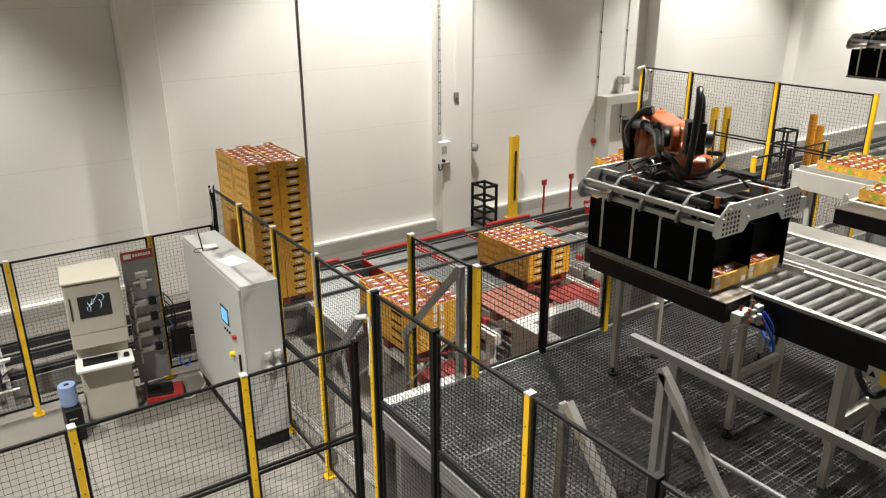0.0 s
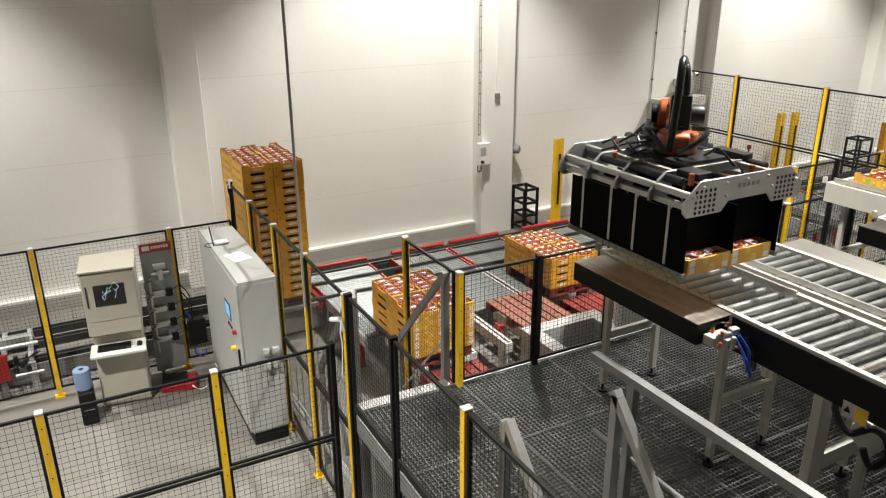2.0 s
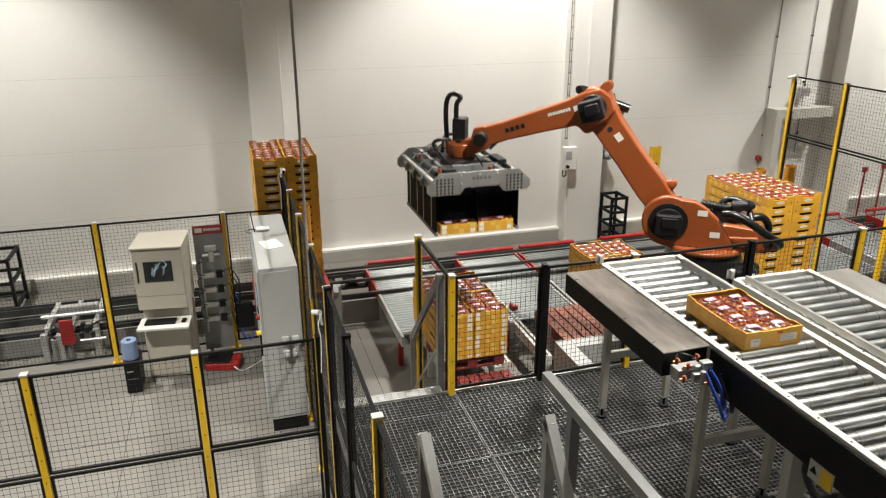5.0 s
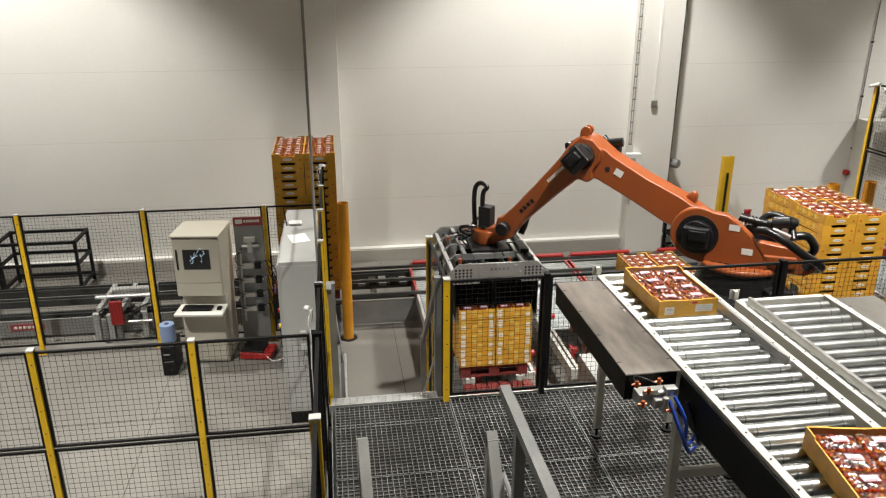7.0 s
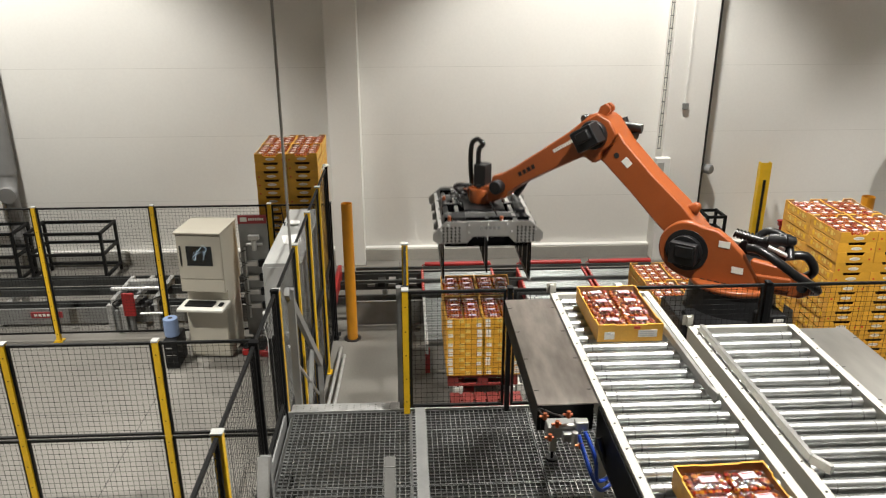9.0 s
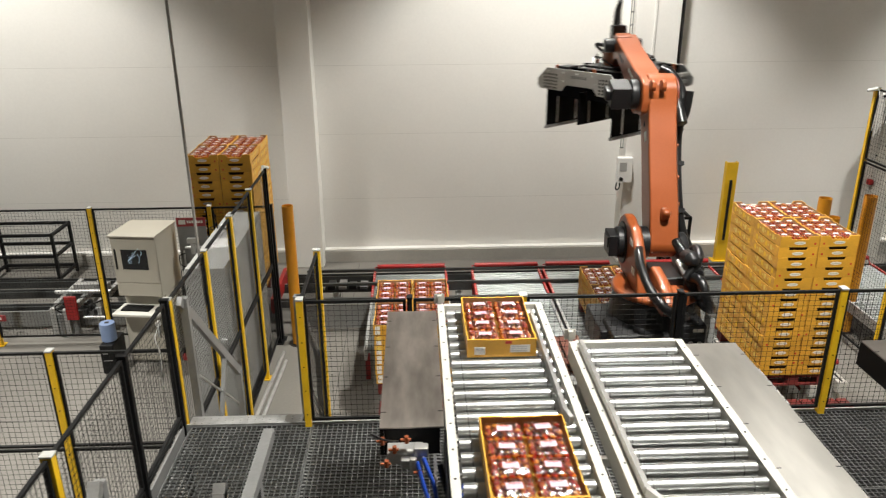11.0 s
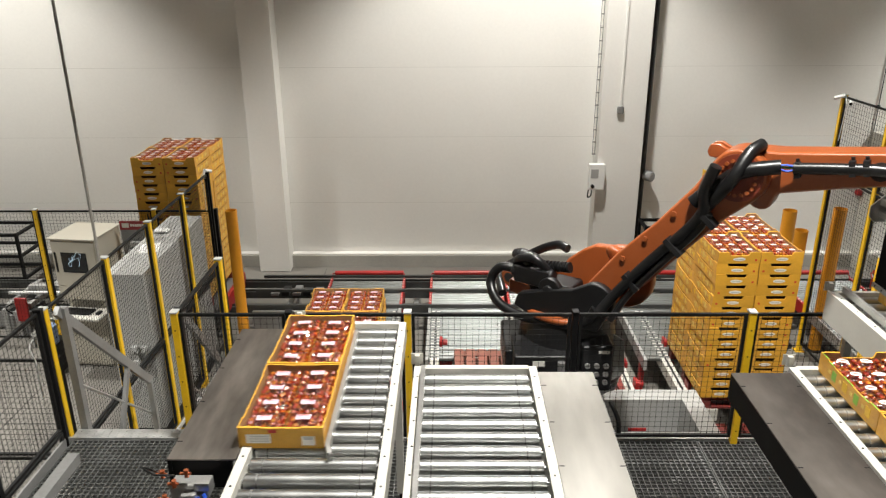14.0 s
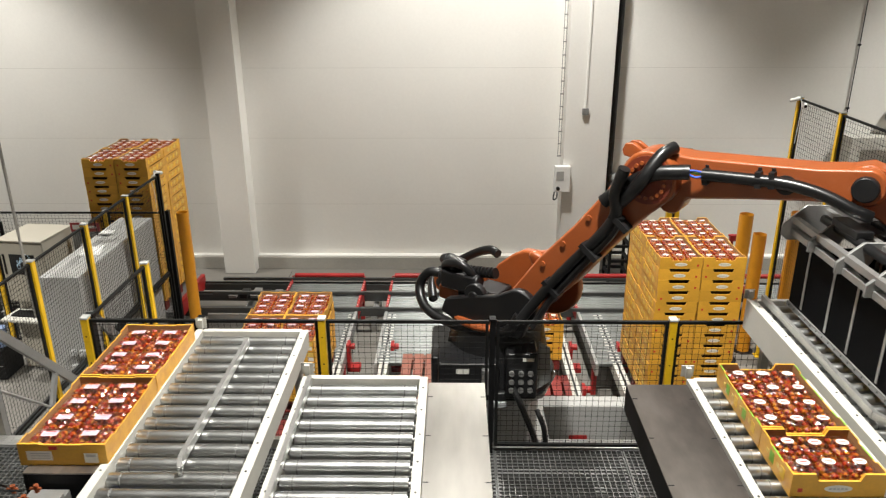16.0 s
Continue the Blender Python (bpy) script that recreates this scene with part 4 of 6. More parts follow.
for k in range(6):
    bm = BM()
    cbox(bm, (0.12 + 0.07 * (k % 3), -0.22 + 0.16 * (k // 3), 0.36 + 0.07 * (k % 2)), (0.055, 0.07, 0.09))
    part("drive_block", bm, CASTING, lu, bevel=0.006)
bm = BM()
cyl(bm, (0.1, -0.28, 0.3), (0.42, -0.28, 0.3), 0.022, 10)
part("drive_shaft", bm, ALU, lu)
bm = BM()
hose(bm, [(0.16, -0.2, 0.4), (0.24, -0.3, 0.5), (0.34, -0.2, 0.52), (0.4, 0.0, 0.45)], 0.012, 6)
hose(bm, [(-0.2, -0.26, 0.36), (-0.26, -0.32, 0.48), (-0.12, -0.3, 0.56), (0.1, -0.1, 0.55)], 0.01, 6)
part("cable", bm, RUBBER, lu)

bl = thing("short_roller_bed", (7.72, 6.08, 0), "short zinc roller bed with white rails inside the box frame", "roller bed")
bm = BM()
cyl(bm, (-0.36, 0, 0.47), (0.3, 0, 0.47), 0.032, 12)
short_roller = mesh_of("roller", bm, ROLLER)
for k in range(7):
    part("roller", short_roller, None, bl, at=(0, -0.24 + k * 0.08, 0))
for x in (-0.385, 0.325):
    bm = BM()
    box(bm, x - 0.024, x + 0.024, -0.26, 0.27, 0.40, 0.52)
    part("rail", bm, WHITE, bl)
for x in (-0.36, 0.3):
    for y in (-0.22, 0.22):
        bm = BM()
        box(bm, x - 0.02, x + 0.02, y - 0.02, y + 0.02, 0, 0.399)
        part("leg", bm, WHITE, bl)
bm = BM()
box(bm, -0.12, 0.06, 0.255, 0.275, 0.5, 0.6)
part("stop_plate", bm, RED, bl, "small red stop plate")

# open concrete-coloured boxes round the robot foot
for cx, cy in ((7.72, 6.08), (6.06, 6.02)):
    p = thing("lane_end_box", (cx, cy, 0), "pale grey steel box frame open at the top", "box frame", "box frames")
    w, d, h, t = 0.58, 0.46, 0.93, 0.19
    for s in (-1, 1):
        bm = BM()
        a, b = sorted((s * w, s * (w - t)))
        box(bm, a, b, -d, d, 0.45, h)
        part("side", bm, CABINET, p, bevel=0.006)
        bm = BM()
        a, b = sorted((s * d, s * (d - t)))
        box(bm, -w + t + 0.001, w - t - 0.001, a, b, 0.45, h - 0.003)
        part("end", bm, CABINET, p)
    for x in (-w + 0.06, w - 0.06):
        for y in (-d + 0.06, d - 0.06):
            bm = BM()
            box(bm, x - 0.04, x + 0.04, y - 0.04, y + 0.04, 0, 0.449)
            part("leg", bm, CABINET, p)

# ---- robot ----
BASE = (6.827, 5.78)
AX, AZ, L1, L2, HAND, DROP, AZ0 = 0.391, 2.524, 1.411, 1.26, 0.273, 0.954, 0.0
robot = thing("palletising_robot", (BASE[0], BASE[1], 0), "orange four-axis palletising robot with black hoses on a grey pedestal", "robot")
bm = BM()
cyl(bm, (0, 0, 0.02), (0, 0, 1.48), 0.37, 8)
cyl(bm, (0, 0, 1.48), (0, 0, 1.60), 0.37, 8, 0, 0.5)
box(bm, -0.5, 0.5, -0.5, 0.5, 0, 0.03)
cyl(bm, (0, 0, 1.60), (0, 0, 1.65), 0.52, 8)
part("pedestal", bm, PEDESTAL, robot, "grey steel pedestal", bevel=0.006)
bm = BM()
cyl(bm, (0, 0, 1.65), (0, 0, 1.73), 0.5, 28)
cyl(bm, (0, 0, 1.73), (0, 0, 2.2), 0.46, 28, 0, 0.38)
base = part("base", bm, CASTING, robot, "black cast robot foot", bevel=0.012)
for q in ((0.04, 0.30, -0.52, -0.1, 1.68, 2.10), (-0.5, 0.0, -0.5, -0.1, 1.68, 2.0), (-0.56, -0.3, -0.3, 0.3, 1.68, 1.95)):
    bm = BM()
    box(bm, *q)
    part("connector_box", bm, CASTING, base, bevel=0.02)
bm = BM()
for i in range(3):
    for j in range(3):
        cyl(bm, (0.09 + i * 0.075, -0.521, 1.78 + j * 0.075), (0.09 + i * 0.075, -0.545, 1.78 + j * 0.075), 0.022, 12)
cyl(bm, (-0.12, -0.52, 1.74), (-0.12, -0.52, 1.96), 0.03, 12)
tagged(part("connector", bm, ALU, base), kind="stuff")
bm = BM()
cbox(bm, (-0.3, -0.502, 1.93), (0.1, 0.004, 0.05))
part("plate_label", bm, LABEL, base)
bm = BM()
cbox(bm, (0.22, -0.522, 2.05), (0.09, 0.004, 0.03))
part("plate_label", bm, LABEL, base)
bm = BM()
prism(bm, [(0.31, 1.72), (0.42, 1.80), (0.40, 2.10), (0.31, 2.16)], -0.42, -0.405)
part("side_bracket", bm, CABINET, base, "pale grey drilled bracket", bevel=0.003)
bm = BM()
hose(bm, [(0.1, -0.5, 1.8), (0.2, -0.62, 1.6), (0.3, -0.6, 1.3), (0.33, -0.45, 0.8), (0.36, -0.4, 0.3)], 0.026)
hose(bm, [(0.3, -0.53, 1.6), (0.36, -0.62, 1.45), (0.38, -0.55, 1.1), (0.4, -0.42, 0.4)], 0.022)
part("floor_cable", bm, RUBBER, base)


def arc(cx, cz, r, a0, a1, n=12):
    return [(cx + r * math.cos(radians(a0 + (a1 - a0) * k / n)), cz + r * math.sin(radians(a0 + (a1 - a0) * k / n))) for k in range(n + 1)]


carousel = part("carousel", BM(), ORANGE, robot)
bm = BM()
cyl(bm, (0, 0, 2.203), (0, 0, 2.27), 0.40, 32)
zc = AZ
prism(bm, arc(AX, zc, 0.27, -75, 115, 18) + [(0.14, zc + 0.235), (0.03, zc + 0.17), (-0.10, zc + 0.06), (-0.22, zc - 0.12), (-0.28, zc - 0.25), (-0.25, 2.24), (0.35, 2.24)], 0.145, 0.245)
prism(bm, [(-0.15, zc - 0.02), (-0.42, zc - 0.04), (-0.62, zc - 0.09), (-0.70, zc - 0.16), (-0.68, zc - 0.25), (-0.6, zc - 0.3), (-0.3, zc - 0.31), (-0.15, 2.25)], 0.02, 0.12)
prism(bm, [(-0.52, zc - 0.12), (-0.1, zc - 0.15), (0.0, 2.25), (-0.3, 2.25), (-0.52, zc - 0.25)], -0.144, 0.144)
part("body", bm, ORANGE, carousel, bevel=0.02)
bm = BM()
cyl(bm, (AX, 0.02, zc), (AX, 0.15, zc), 0.15, 24)
part("shoulder_shaft", bm, CASTING, carousel)
bm = BM()
prism(bm, arc(AX - 0.02, zc - 0.05, 0.15, -50, 120, 18) + [(0.16, zc + 0.0), (-0.05, zc - 0.05), (-0.32, zc - 0.14), (-0.36, zc - 0.26), (-0.2, 2.21), (0.4, 2.21)], -0.335, -0.25)
part("bearing_housing", bm, CASTING, carousel, bevel=0.015)
bm = BM()
cyl(bm, (AX, 0.246, zc), (AX, 0.256, zc), 0.20, 28)
cbox(bm, (AX, 0.32, zc), (0.24, 0.15, 0.2))
cyl(bm, (AX, 0.25, zc), (AX, 0.31, zc), 0.15, 20)
cbox(bm, (AX - 0.02, 0.38, zc + 0.03), (0.16, 0.06, 0.1))
part("shoulder_motor", bm, CASTING, carousel, bevel=0.012)
bm = BM()
cyl(bm, (-0.24, -0.16, zc + 0.10), (-0.40, -0.16, zc + 0.13), 0.066, 18)
cyl(bm, (-0.40, -0.16, zc + 0.13), (-0.47, -0.16, zc + 0.14), 0.066, 18, 0, 0.03)
cyl(bm, (-0.18, -0.16, zc + 0.09), (-0.24, -0.16, zc + 0.10), 0.035, 12)
part("air_bottle", bm, CASTING, carousel, "black air bottle", bevel=0.01)
bm = BM()
for k in range(8):
    f = k / 7
    c0 = (0.07 - 0.23 * f, -0.16, zc + 0.12 - 0.03 * f)
    cyl(bm, c0, (c0[0] - 0.02, c0[1], c0[2] - 0.007), 0.046, 14)
    cyl(bm, (c0[0] - 0.02, c0[1], c0[2] - 0.007), (c0[0] - 0.038, c0[1], c0[2] - 0.0135), 0.034, 12)
tagged(part("bellows", bm, RUBBER, carousel, "black rubber bellows"), kind="stuff")
bm = BM()
cbox(bm, (-0.12, -0.02, zc - 0.2), (0.4, 0.26, 0.26))
part("axis_motor", bm, CASTING, carousel, bevel=0.02)
bm = BM()
cbox(bm, (-0.24, -0.2, zc + 0.0), (0.34, 0.14, 0.16))
cyl(bm, (-0.05, -0.2, zc + 0.02), (-0.44, -0.2, zc + 0.0), 0.07, 16)
cyl(bm, (-0.3, -0.22, zc + 0.08), (-0.3, -0.22, zc + 0.15), 0.04, 14)
part("axis_motor", bm, CASTING, carousel, bevel=0.02)
bm = BM()
cyl(bm, (-0.05, -0.236, zc - 0.06), (-0.05, -0.3, zc - 0.06), 0.10, 18)
cyl(bm, (-0.05, -0.3, zc - 0.06), (-0.05, -0.33, zc - 0.06), 0.045, 12)
part("axis_motor", bm, CASTING, carousel, bevel=0.01)
bm = BM()
cyl(bm, (-0.25, -0.09, zc + 0.06), (-0.42, -0.11, zc + 0.0), 0.022, 12)
cyl(bm, (-0.36, -0.10, zc + 0.05), (-0.36, -0.14, zc + 0.06), 0.032, 14)
part("pressure_gauge", bm, ALU, carousel)
for y in (0.1205, 0.0175):
    bm = BM()
    cyl(bm, (-0.61, y, zc - 0.19), (-0.61, y + 0.002, zc - 0.19), 0.045, 16)
    part("lifting_hole", bm, HOLE, carousel)
bm = BM()
hose(bm, [(-0.14, 0.22, zc + 0.12), (-0.24, 0.25, zc + 0.13), (-0.4, 0.26, zc + 0.06), (-0.58, 0.22, zc - 0.06), (-0.71, 0.14, zc - 0.15), (-0.72, 0.05, zc - 0.22), (-0.6, -0.1, zc - 0.3)], 0.04, 10)
part("supply_hose", bm, RUBBER, carousel, "thick black hose")
bm = BM()
hose(bm, [(-0.4, -0.15, zc - 0.02), (-0.56, -0.2, zc + 0.0), (-0.64, -0.24, zc - 0.14), (-0.5, -0.33, zc - 0.28), (-0.2, -0.34, zc - 0.34), (0.25, -0.33, zc - 0.28), (AX, -0.33, zc - 0.1)], 0.042, 10)
part("supply_hose", bm, RUBBER, carousel, "thick black hose")
bm = BM()
hose(bm, [(-0.1, -0.2, zc + 0.05), (-0.2, -0.25, zc + 0.16), (-0.38, -0.22, zc + 0.12), (-0.45, -0.1, zc - 0.02)], 0.036, 10)
part("supply_hose", bm, RUBBER, carousel, "thick black ribbed hose")
bm = BM()
cbox(bm, (0.06, 0.247, zc + 0.12), (0.1, 0.003, 0.06))
part("sticker", bm, LABEL, carousel)
bm = BM()
cbox(bm, (-0.08, 0.247, zc - 0.1), (0.1, 0.003, 0.06))
part("sticker", bm, LABEL, carousel)
bm = BM()
for k in range(4):
    cbox(bm, (0.02 + k * 0.065, 0.247, zc - 0.27), (0.045, 0.003, 0.05))
part("dark_lettering", bm, CASTING, carousel)

link_arm = part("link_arm", BM(), ORANGE, robot)
bm = BM()
prism(bm, arc(0, 0, 0.14, 100, 260, 12) + [(0.35, -0.165), (0.75, -0.155), (1.15, -0.16)] + arc(L1, 0, 0.195, -95, 95, 12) + [(1.15, 0.15), (0.75, 0.14), (0.35, 0.16)], -0.135, 0.135)
for x, z in ((0.25, 0.18),):
    prism(bm, [(x - 0.07, z - 0.04), (x + 0.07, z - 0.04), (x + 0.03, z + 0.07), (x - 0.03, z + 0.07)], -0.04, 0.04)
part("arm_casting", bm, ORANGE, link_arm, bevel=0.022)
bm = BM()
# the hollow's shade is put into the disc as a darker orange
cyl(bm, (L1, -0.136, 0), (L1, -0.15, 0), 0.165, 26)
part("bearing_cover", bm, ORANGESHADE, link_arm, "round bearing cover in orange darkened as if shaded")
bm = BM()
for k in range(18):
    a = k * math.pi / 9
    cyl(bm, (L1 + 0.12 * math.cos(a), -0.15, 0.12 * math.sin(a)), (L1 + 0.12 * math.cos(a), -0.163, 0.12 * math.sin(a)), 0.014, 8, 0)
for x in (0.35, 0.6, 0.9):
    cyl(bm, (x, -0.136, 0.1), (x, -0.15, 0.1), 0.02, 10, 0)
tagged(part("bolt", bm, ORANGE, link_arm), kind="stuff")
bm = BM()
cyl(bm, (1.12, 0.136, 0.0), (1.12, 0.138, 0), 0.028, 14)
part("lifting_hole", bm, HOLE, link_arm)
bm = BM()
cbox(bm, (1.0, 0.1365, 0.03), (0.09, 0.003, 0.07))
part("sticker", bm, LABEL, link_arm)
bm = BM()
hose(bm, [(-0.05, -0.3, -0.1), (0.15, -0.22, -0.07), (0.5, -0.185, -0.05), (0.9, -0.185, -0.05), (1.1, -0.2, -0.02), (1.22, -0.23, 0.08), (1.4, -0.25, 0.15)], 0.042, 10)
hose(bm, [(-0.02, -0.28, -0.2), (0.2, -0.2, -0.14), (0.55, -0.18, -0.115), (0.95, -0.18, -0.10), (1.12, -0.2, -0.06)], 0.028, 8)
part("dress_hose", bm, RUBBER, link_arm, "black hose strapped along the arm")
for x in (0.3, 0.75, 1.08):
    bm = BM()
    box(bm, x - 0.02, x + 0.02, -0.235, -0.137, -0.16, 0.0)
    part("hose_clamp", bm, CASTING, link_arm)

fore_arm = part("fore_arm", BM(), ORANGE, robot)
bm = BM()
prism(bm, [(-0.20, 0.05), (-0.20, -0.10), (-0.1, -0.17), (0.02, -0.19), (0.08, -0.25), (0.16, -0.25), (0.22, -0.14), (0.6, -0.115), (1.0, -0.10)] + arc(L2, 0, 0.115, -80, 80, 10) + [(1.0, 0.105), (0.6, 0.125), (0.25, 0.145), (0.05, 0.175), (-0.12, 0.165)], -0.12, 0.12)
part("arm_casting", bm, ORANGE, fore_arm, bevel=0.022)
for y in (-0.06, 0.035):
    bm = BM()
    prism(bm, [(-0.235, 0.17), (-0.225, 0.13), (-0.12, 0.10), (-0.08, 0.16), (-0.15, 0.215), (-0.21, 0.215)], y - 0.02, y + 0.02)
    part("lug", bm, ORANGE, fore_arm, bevel=0.006)
bm = BM()
cyl(bm, (0, 0.121, 0), (0, 0.2, 0), 0.14, 22)
cbox(bm, (0.0, 0.29, 0), (0.24, 0.19, 0.21))
cbox(bm, (-0.02, 0.41, 0.02), (0.14, 0.06, 0.1))
part("elbow_motor", bm, CASTING, fore_arm, bevel=0.012)
bm = BM()
for k in range(4):
    cbox(bm, (0.78 + k * 0.06, 0.1215, 0.01), (0.04, 0.003, 0.045))
part("dark_lettering", bm, CASTING, fore_arm)
bm = BM()
for k in range(9):
    cbox(bm, (0.25 + k * 0.028, 0.1215, 0.05), (0.02, 0.003, 0.034))
cbox(bm, (0.17, 0.1215, 0.04), (0.07, 0.003, 0.06))
part("pale_lettering", bm, LABEL, fore_arm)
bm = BM()
for k in range(4):
    cbox(bm, (0.87 - k * 0.06, -0.1215, 0.01), (0.04, 0.003, 0.045))
part("dark_lettering", bm, CASTING, fore_arm)
bm = BM()
cyl(bm, (0.83, -0.121, -0.005), (0.83, -0.1235, -0.005), 0.062, 18)
part("arm_recess", bm, HOLE, fore_arm)
bm = BM()
hose(bm, [(-0.3, -0.26, -0.16), (-0.12, -0.24, -0.03), (0.05, -0.24, 0.05), (0.22, -0.2, 0.06), (0.27, -0.19, 0.06)], 0.05, 10)
hose(bm, [(-0.22, -0.24, -0.2), (-0.02, -0.3, 0.0), (0.08, -0.2, 0.16), (0.14, -0.1, 0.2)], 0.045, 10)
hose(bm, [(0.34, -0.17, 0.045), (0.6, -0.16, 0.03), (0.85, -0.16, 0.01), (1.05, -0.17, -0.04), (1.22, -0.18, -0.12), (1.3, -0.15, -0.16)], 0.038, 10)
part("dress_hose", bm, RUBBER, fore_arm, "black hose along the fore-arm")
bm = BM()
for k, (dy, dz) in enumerate(((0.0, 0.02), (0.01, 0.0), (-0.01, -0.02))):
    hose(bm, [(0.26, -0.19 + dy, 0.06 + dz * 0.5), (0.3, -0.18 + dy, 0.05 + dz), (0.35, -0.17 + dy, 0.045 + dz * 0.5)], 0.008, 6, k % 2)
part("cable_core", bm, [BLUE, GREENLAB], fore_arm)
for x in (0.36, 0.68, 0.76):
    bm = BM()
    box(bm, x - 0.018, x + 0.018, -0.19, -0.121, -0.02, 0.08)
    cyl(bm, (x, -0.13, 0.08), (x, -0.13, 0.1), 0.012, 8)
    part("hose_clamp", bm, CASTING, fore_arm)

wrist = part("wrist", BM(), ORANGE, robot)
bm = BM()
prism(bm, [(-0.12, 0.0), (-0.08, -0.12), (0.1, -0.20), (HAND - 0.16, -0.22), (HAND + 0.14, -0.22), (HAND + 0.16, -0.1), (HAND + 0.1, -0.06), (0.13, -0.02), (0.1, 0.1), (0.0, 0.13), (-0.1, 0.1)], -0.085, 0.085)
cyl(bm, (HAND, 0, -0.24), (HAND, 0, -0.08), 0.15, 24)
part("hand_casting", bm, ORANGE, wrist, bevel=0.015)
bm = BM()
cyl(bm, (0, 0.086, 0), (0, 0.2, 0), 0.075, 18)
cyl(bm, (0, -0.2, 0), (0, -0.086, 0), 0.075, 18)
cbox(bm, (HAND, 0, 0.06), (0.15, 0.15, 0.27))
cyl(bm, (HAND, 0, -0.08), (HAND, 0, -0.03), 0.09, 18)
part("hand_motor", bm, CASTING, wrist, bevel=0.01)
bm = BM()
hose(bm, [(HAND + 0.04, 0.03, 0.12), (HAND + 0.04, 0.02, 0.34), (HAND + 0.0, 0.0, 0.42), (HAND + 0.1, -0.02, 0.45), (HAND + 0.17, -0.03, 0.36), (HAND + 0.18, -0.04, 0.1), (HAND + 0.16, -0.06, -0.2)], 0.028, 10)
hose(bm, [(HAND + 0.08, 0.10, -0.04), (HAND + 0.19, 0.19, -0.03), (HAND + 0.27, 0.15, -0.08), (HAND + 0.28, 0.05, -0.16), (HAND + 0.2, 0.0, -0.2)], 0.02, 8)
hose(bm, [(HAND - 0.05, -0.12, -0.1), (HAND + 0.1, -0.24, -0.05), (HAND + 0.24, -0.2, -0.06), (HAND + 0.24, -0.1, -0.18)], 0.02, 8)
part("loop_hose", bm, RUBBER, wrist, "black hose loop above the hand")

# ---- gripper ----
gripper = thing("tray_gripper", (4.85, 3.66, 2.79), "aluminium tray gripper with perforated end plates and black curtains", "gripper")
GX, GY = 0.58, 0.67


def end_plate(y):
    bm = BM()
    prism(bm, [(-GX, 0.50), (-GX, 0.57), (-GX + 0.14, 0.70), (GX - 0.14, 0.70), (GX, 0.57), (GX, 0.50), (GX - 0.04, 0.46), (0.28, 0.46), (0.22, 0.53), (-0.16, 0.53), (-0.22, 0.46), (-GX + 0.04, 0.46)], y - 0.006, y + 0.006)
    p = part("end_plate", bm, ALU, gripper, "perforated aluminium end plate", bevel=0.0015)
    s = 1 if y > 0 else -1
    bm = BM()
    for cx in (-0.38, 0.40):
        for i in range(5):
            for j in range(5):
                x, z = cx - 0.09 + i * 0.042, 0.485 + j * 0.036
                if abs(x) < GX - 0.05 and z < 0.66:
                    cyl(bm, (x, y + s * 0.0062, z), (x, y + s * 0.0075, z), 0.013, 8)
    tagged(part("hole", bm, HOLE, p), kind="stuff")
    bm = BM()
    for x, z in ((-0.5, 0.6), (-0.42, 0.66), (-0.2, 0.66), (0.0, 0.66), (0.2, 0.66), (0.5, 0.6), (-0.2, 0.57), (0.25, 0.58)):
        cyl(bm, (x, y + s * 0.006, z), (x, y + s * 0.03, z), 0.011, 8)
    tagged(part("bolt", bm, GALV, p), kind="stuff")
    bm = BM()
    for k in range(5):
        cbox(bm, (-0.07 + k * 0.045, y + s * 0.0068, 0.625), (0.03, 0.001, 0.03))
    part("print", bm, MIDGREY, p)


for y in (-GY, GY):
    end_plate(y)
for y in (-0.33, 0.02, 0.35):
    bm = BM()
    prism(bm, [(-GX + 0.02, 0.50), (-GX + 0.02, 0.57), (-GX + 0.16, 0.69), (GX - 0.16, 0.69), (GX - 0.02, 0.57), (GX - 0.02, 0.50), (0.4, 0.5), (0.34, 0.62), (-0.34, 0.62), (-0.4, 0.5)], y - 0.012, y + 0.012)
    part("rib", bm, MIDGREY, gripper, bevel=0.002)
for x, z in ((-0.50, 0.60), (-0.30, 0.655), (0.30, 0.655), (0.50, 0.60), (-0.5, 0.52), (0.5, 0.52)):
    bm = BM()
    box(bm, x - 0.02, x + 0.02, -GY + 0.007, GY - 0.007, z - 0.02, z + 0.02)
    part("profile_bar", bm, ALU, gripper)
bm = BM()
box(bm, -0.22, 0.22, -0.3, 0.3, 0.692, 0.715)
cyl(bm, (0, 0, 0.715), (0, 0, DROP - 0.24), 0.13, 20)
part("mounting_plate", bm, CASTING, gripper, bevel=0.004)
bm = BM()
for x, y0, y1, z in ((-0.12, -0.6, 0.6, 0.60), (0.12, -0.55, 0.6, 0.58), (0.4, -0.5, 0.55, 0.66), (-0.42, -0.5, 0.5, 0.65)):
    cyl(bm, (x, y0, z), (x, y1, z), 0.03, 10)
cbox(bm, (0.2, 0.45, 0.69), (0.16, 0.22, 0.06))
cbox(bm, (-0.3, -0.48, 0.69), (0.14, 0.2, 0.05))
cbox(bm, (0.38, -0.2, 0.70), (0.1, 0.3, 0.05))
part("actuator", bm, CASTING, gripper, bevel=0.004)
rnd = random.Random(12)
for k in range(7):
    bm = BM()
    x, y = rnd.uniform(-0.3, 0.3), rnd.uniform(-0.5, 0.4)
    hose(bm, [(x, y, 0.69), (x + rnd.uniform(-.1, .1), y + 0.1, 0.76 + rnd.uniform(0, .05)), (x + rnd.uniform(-.15, .15), y + 0.22, 0.74), (x + rnd.uniform(-.1, .1), y + 0.32, 0.68)], 0.009, 6)
    part("cable_loop", bm, RUBBER, gripper)
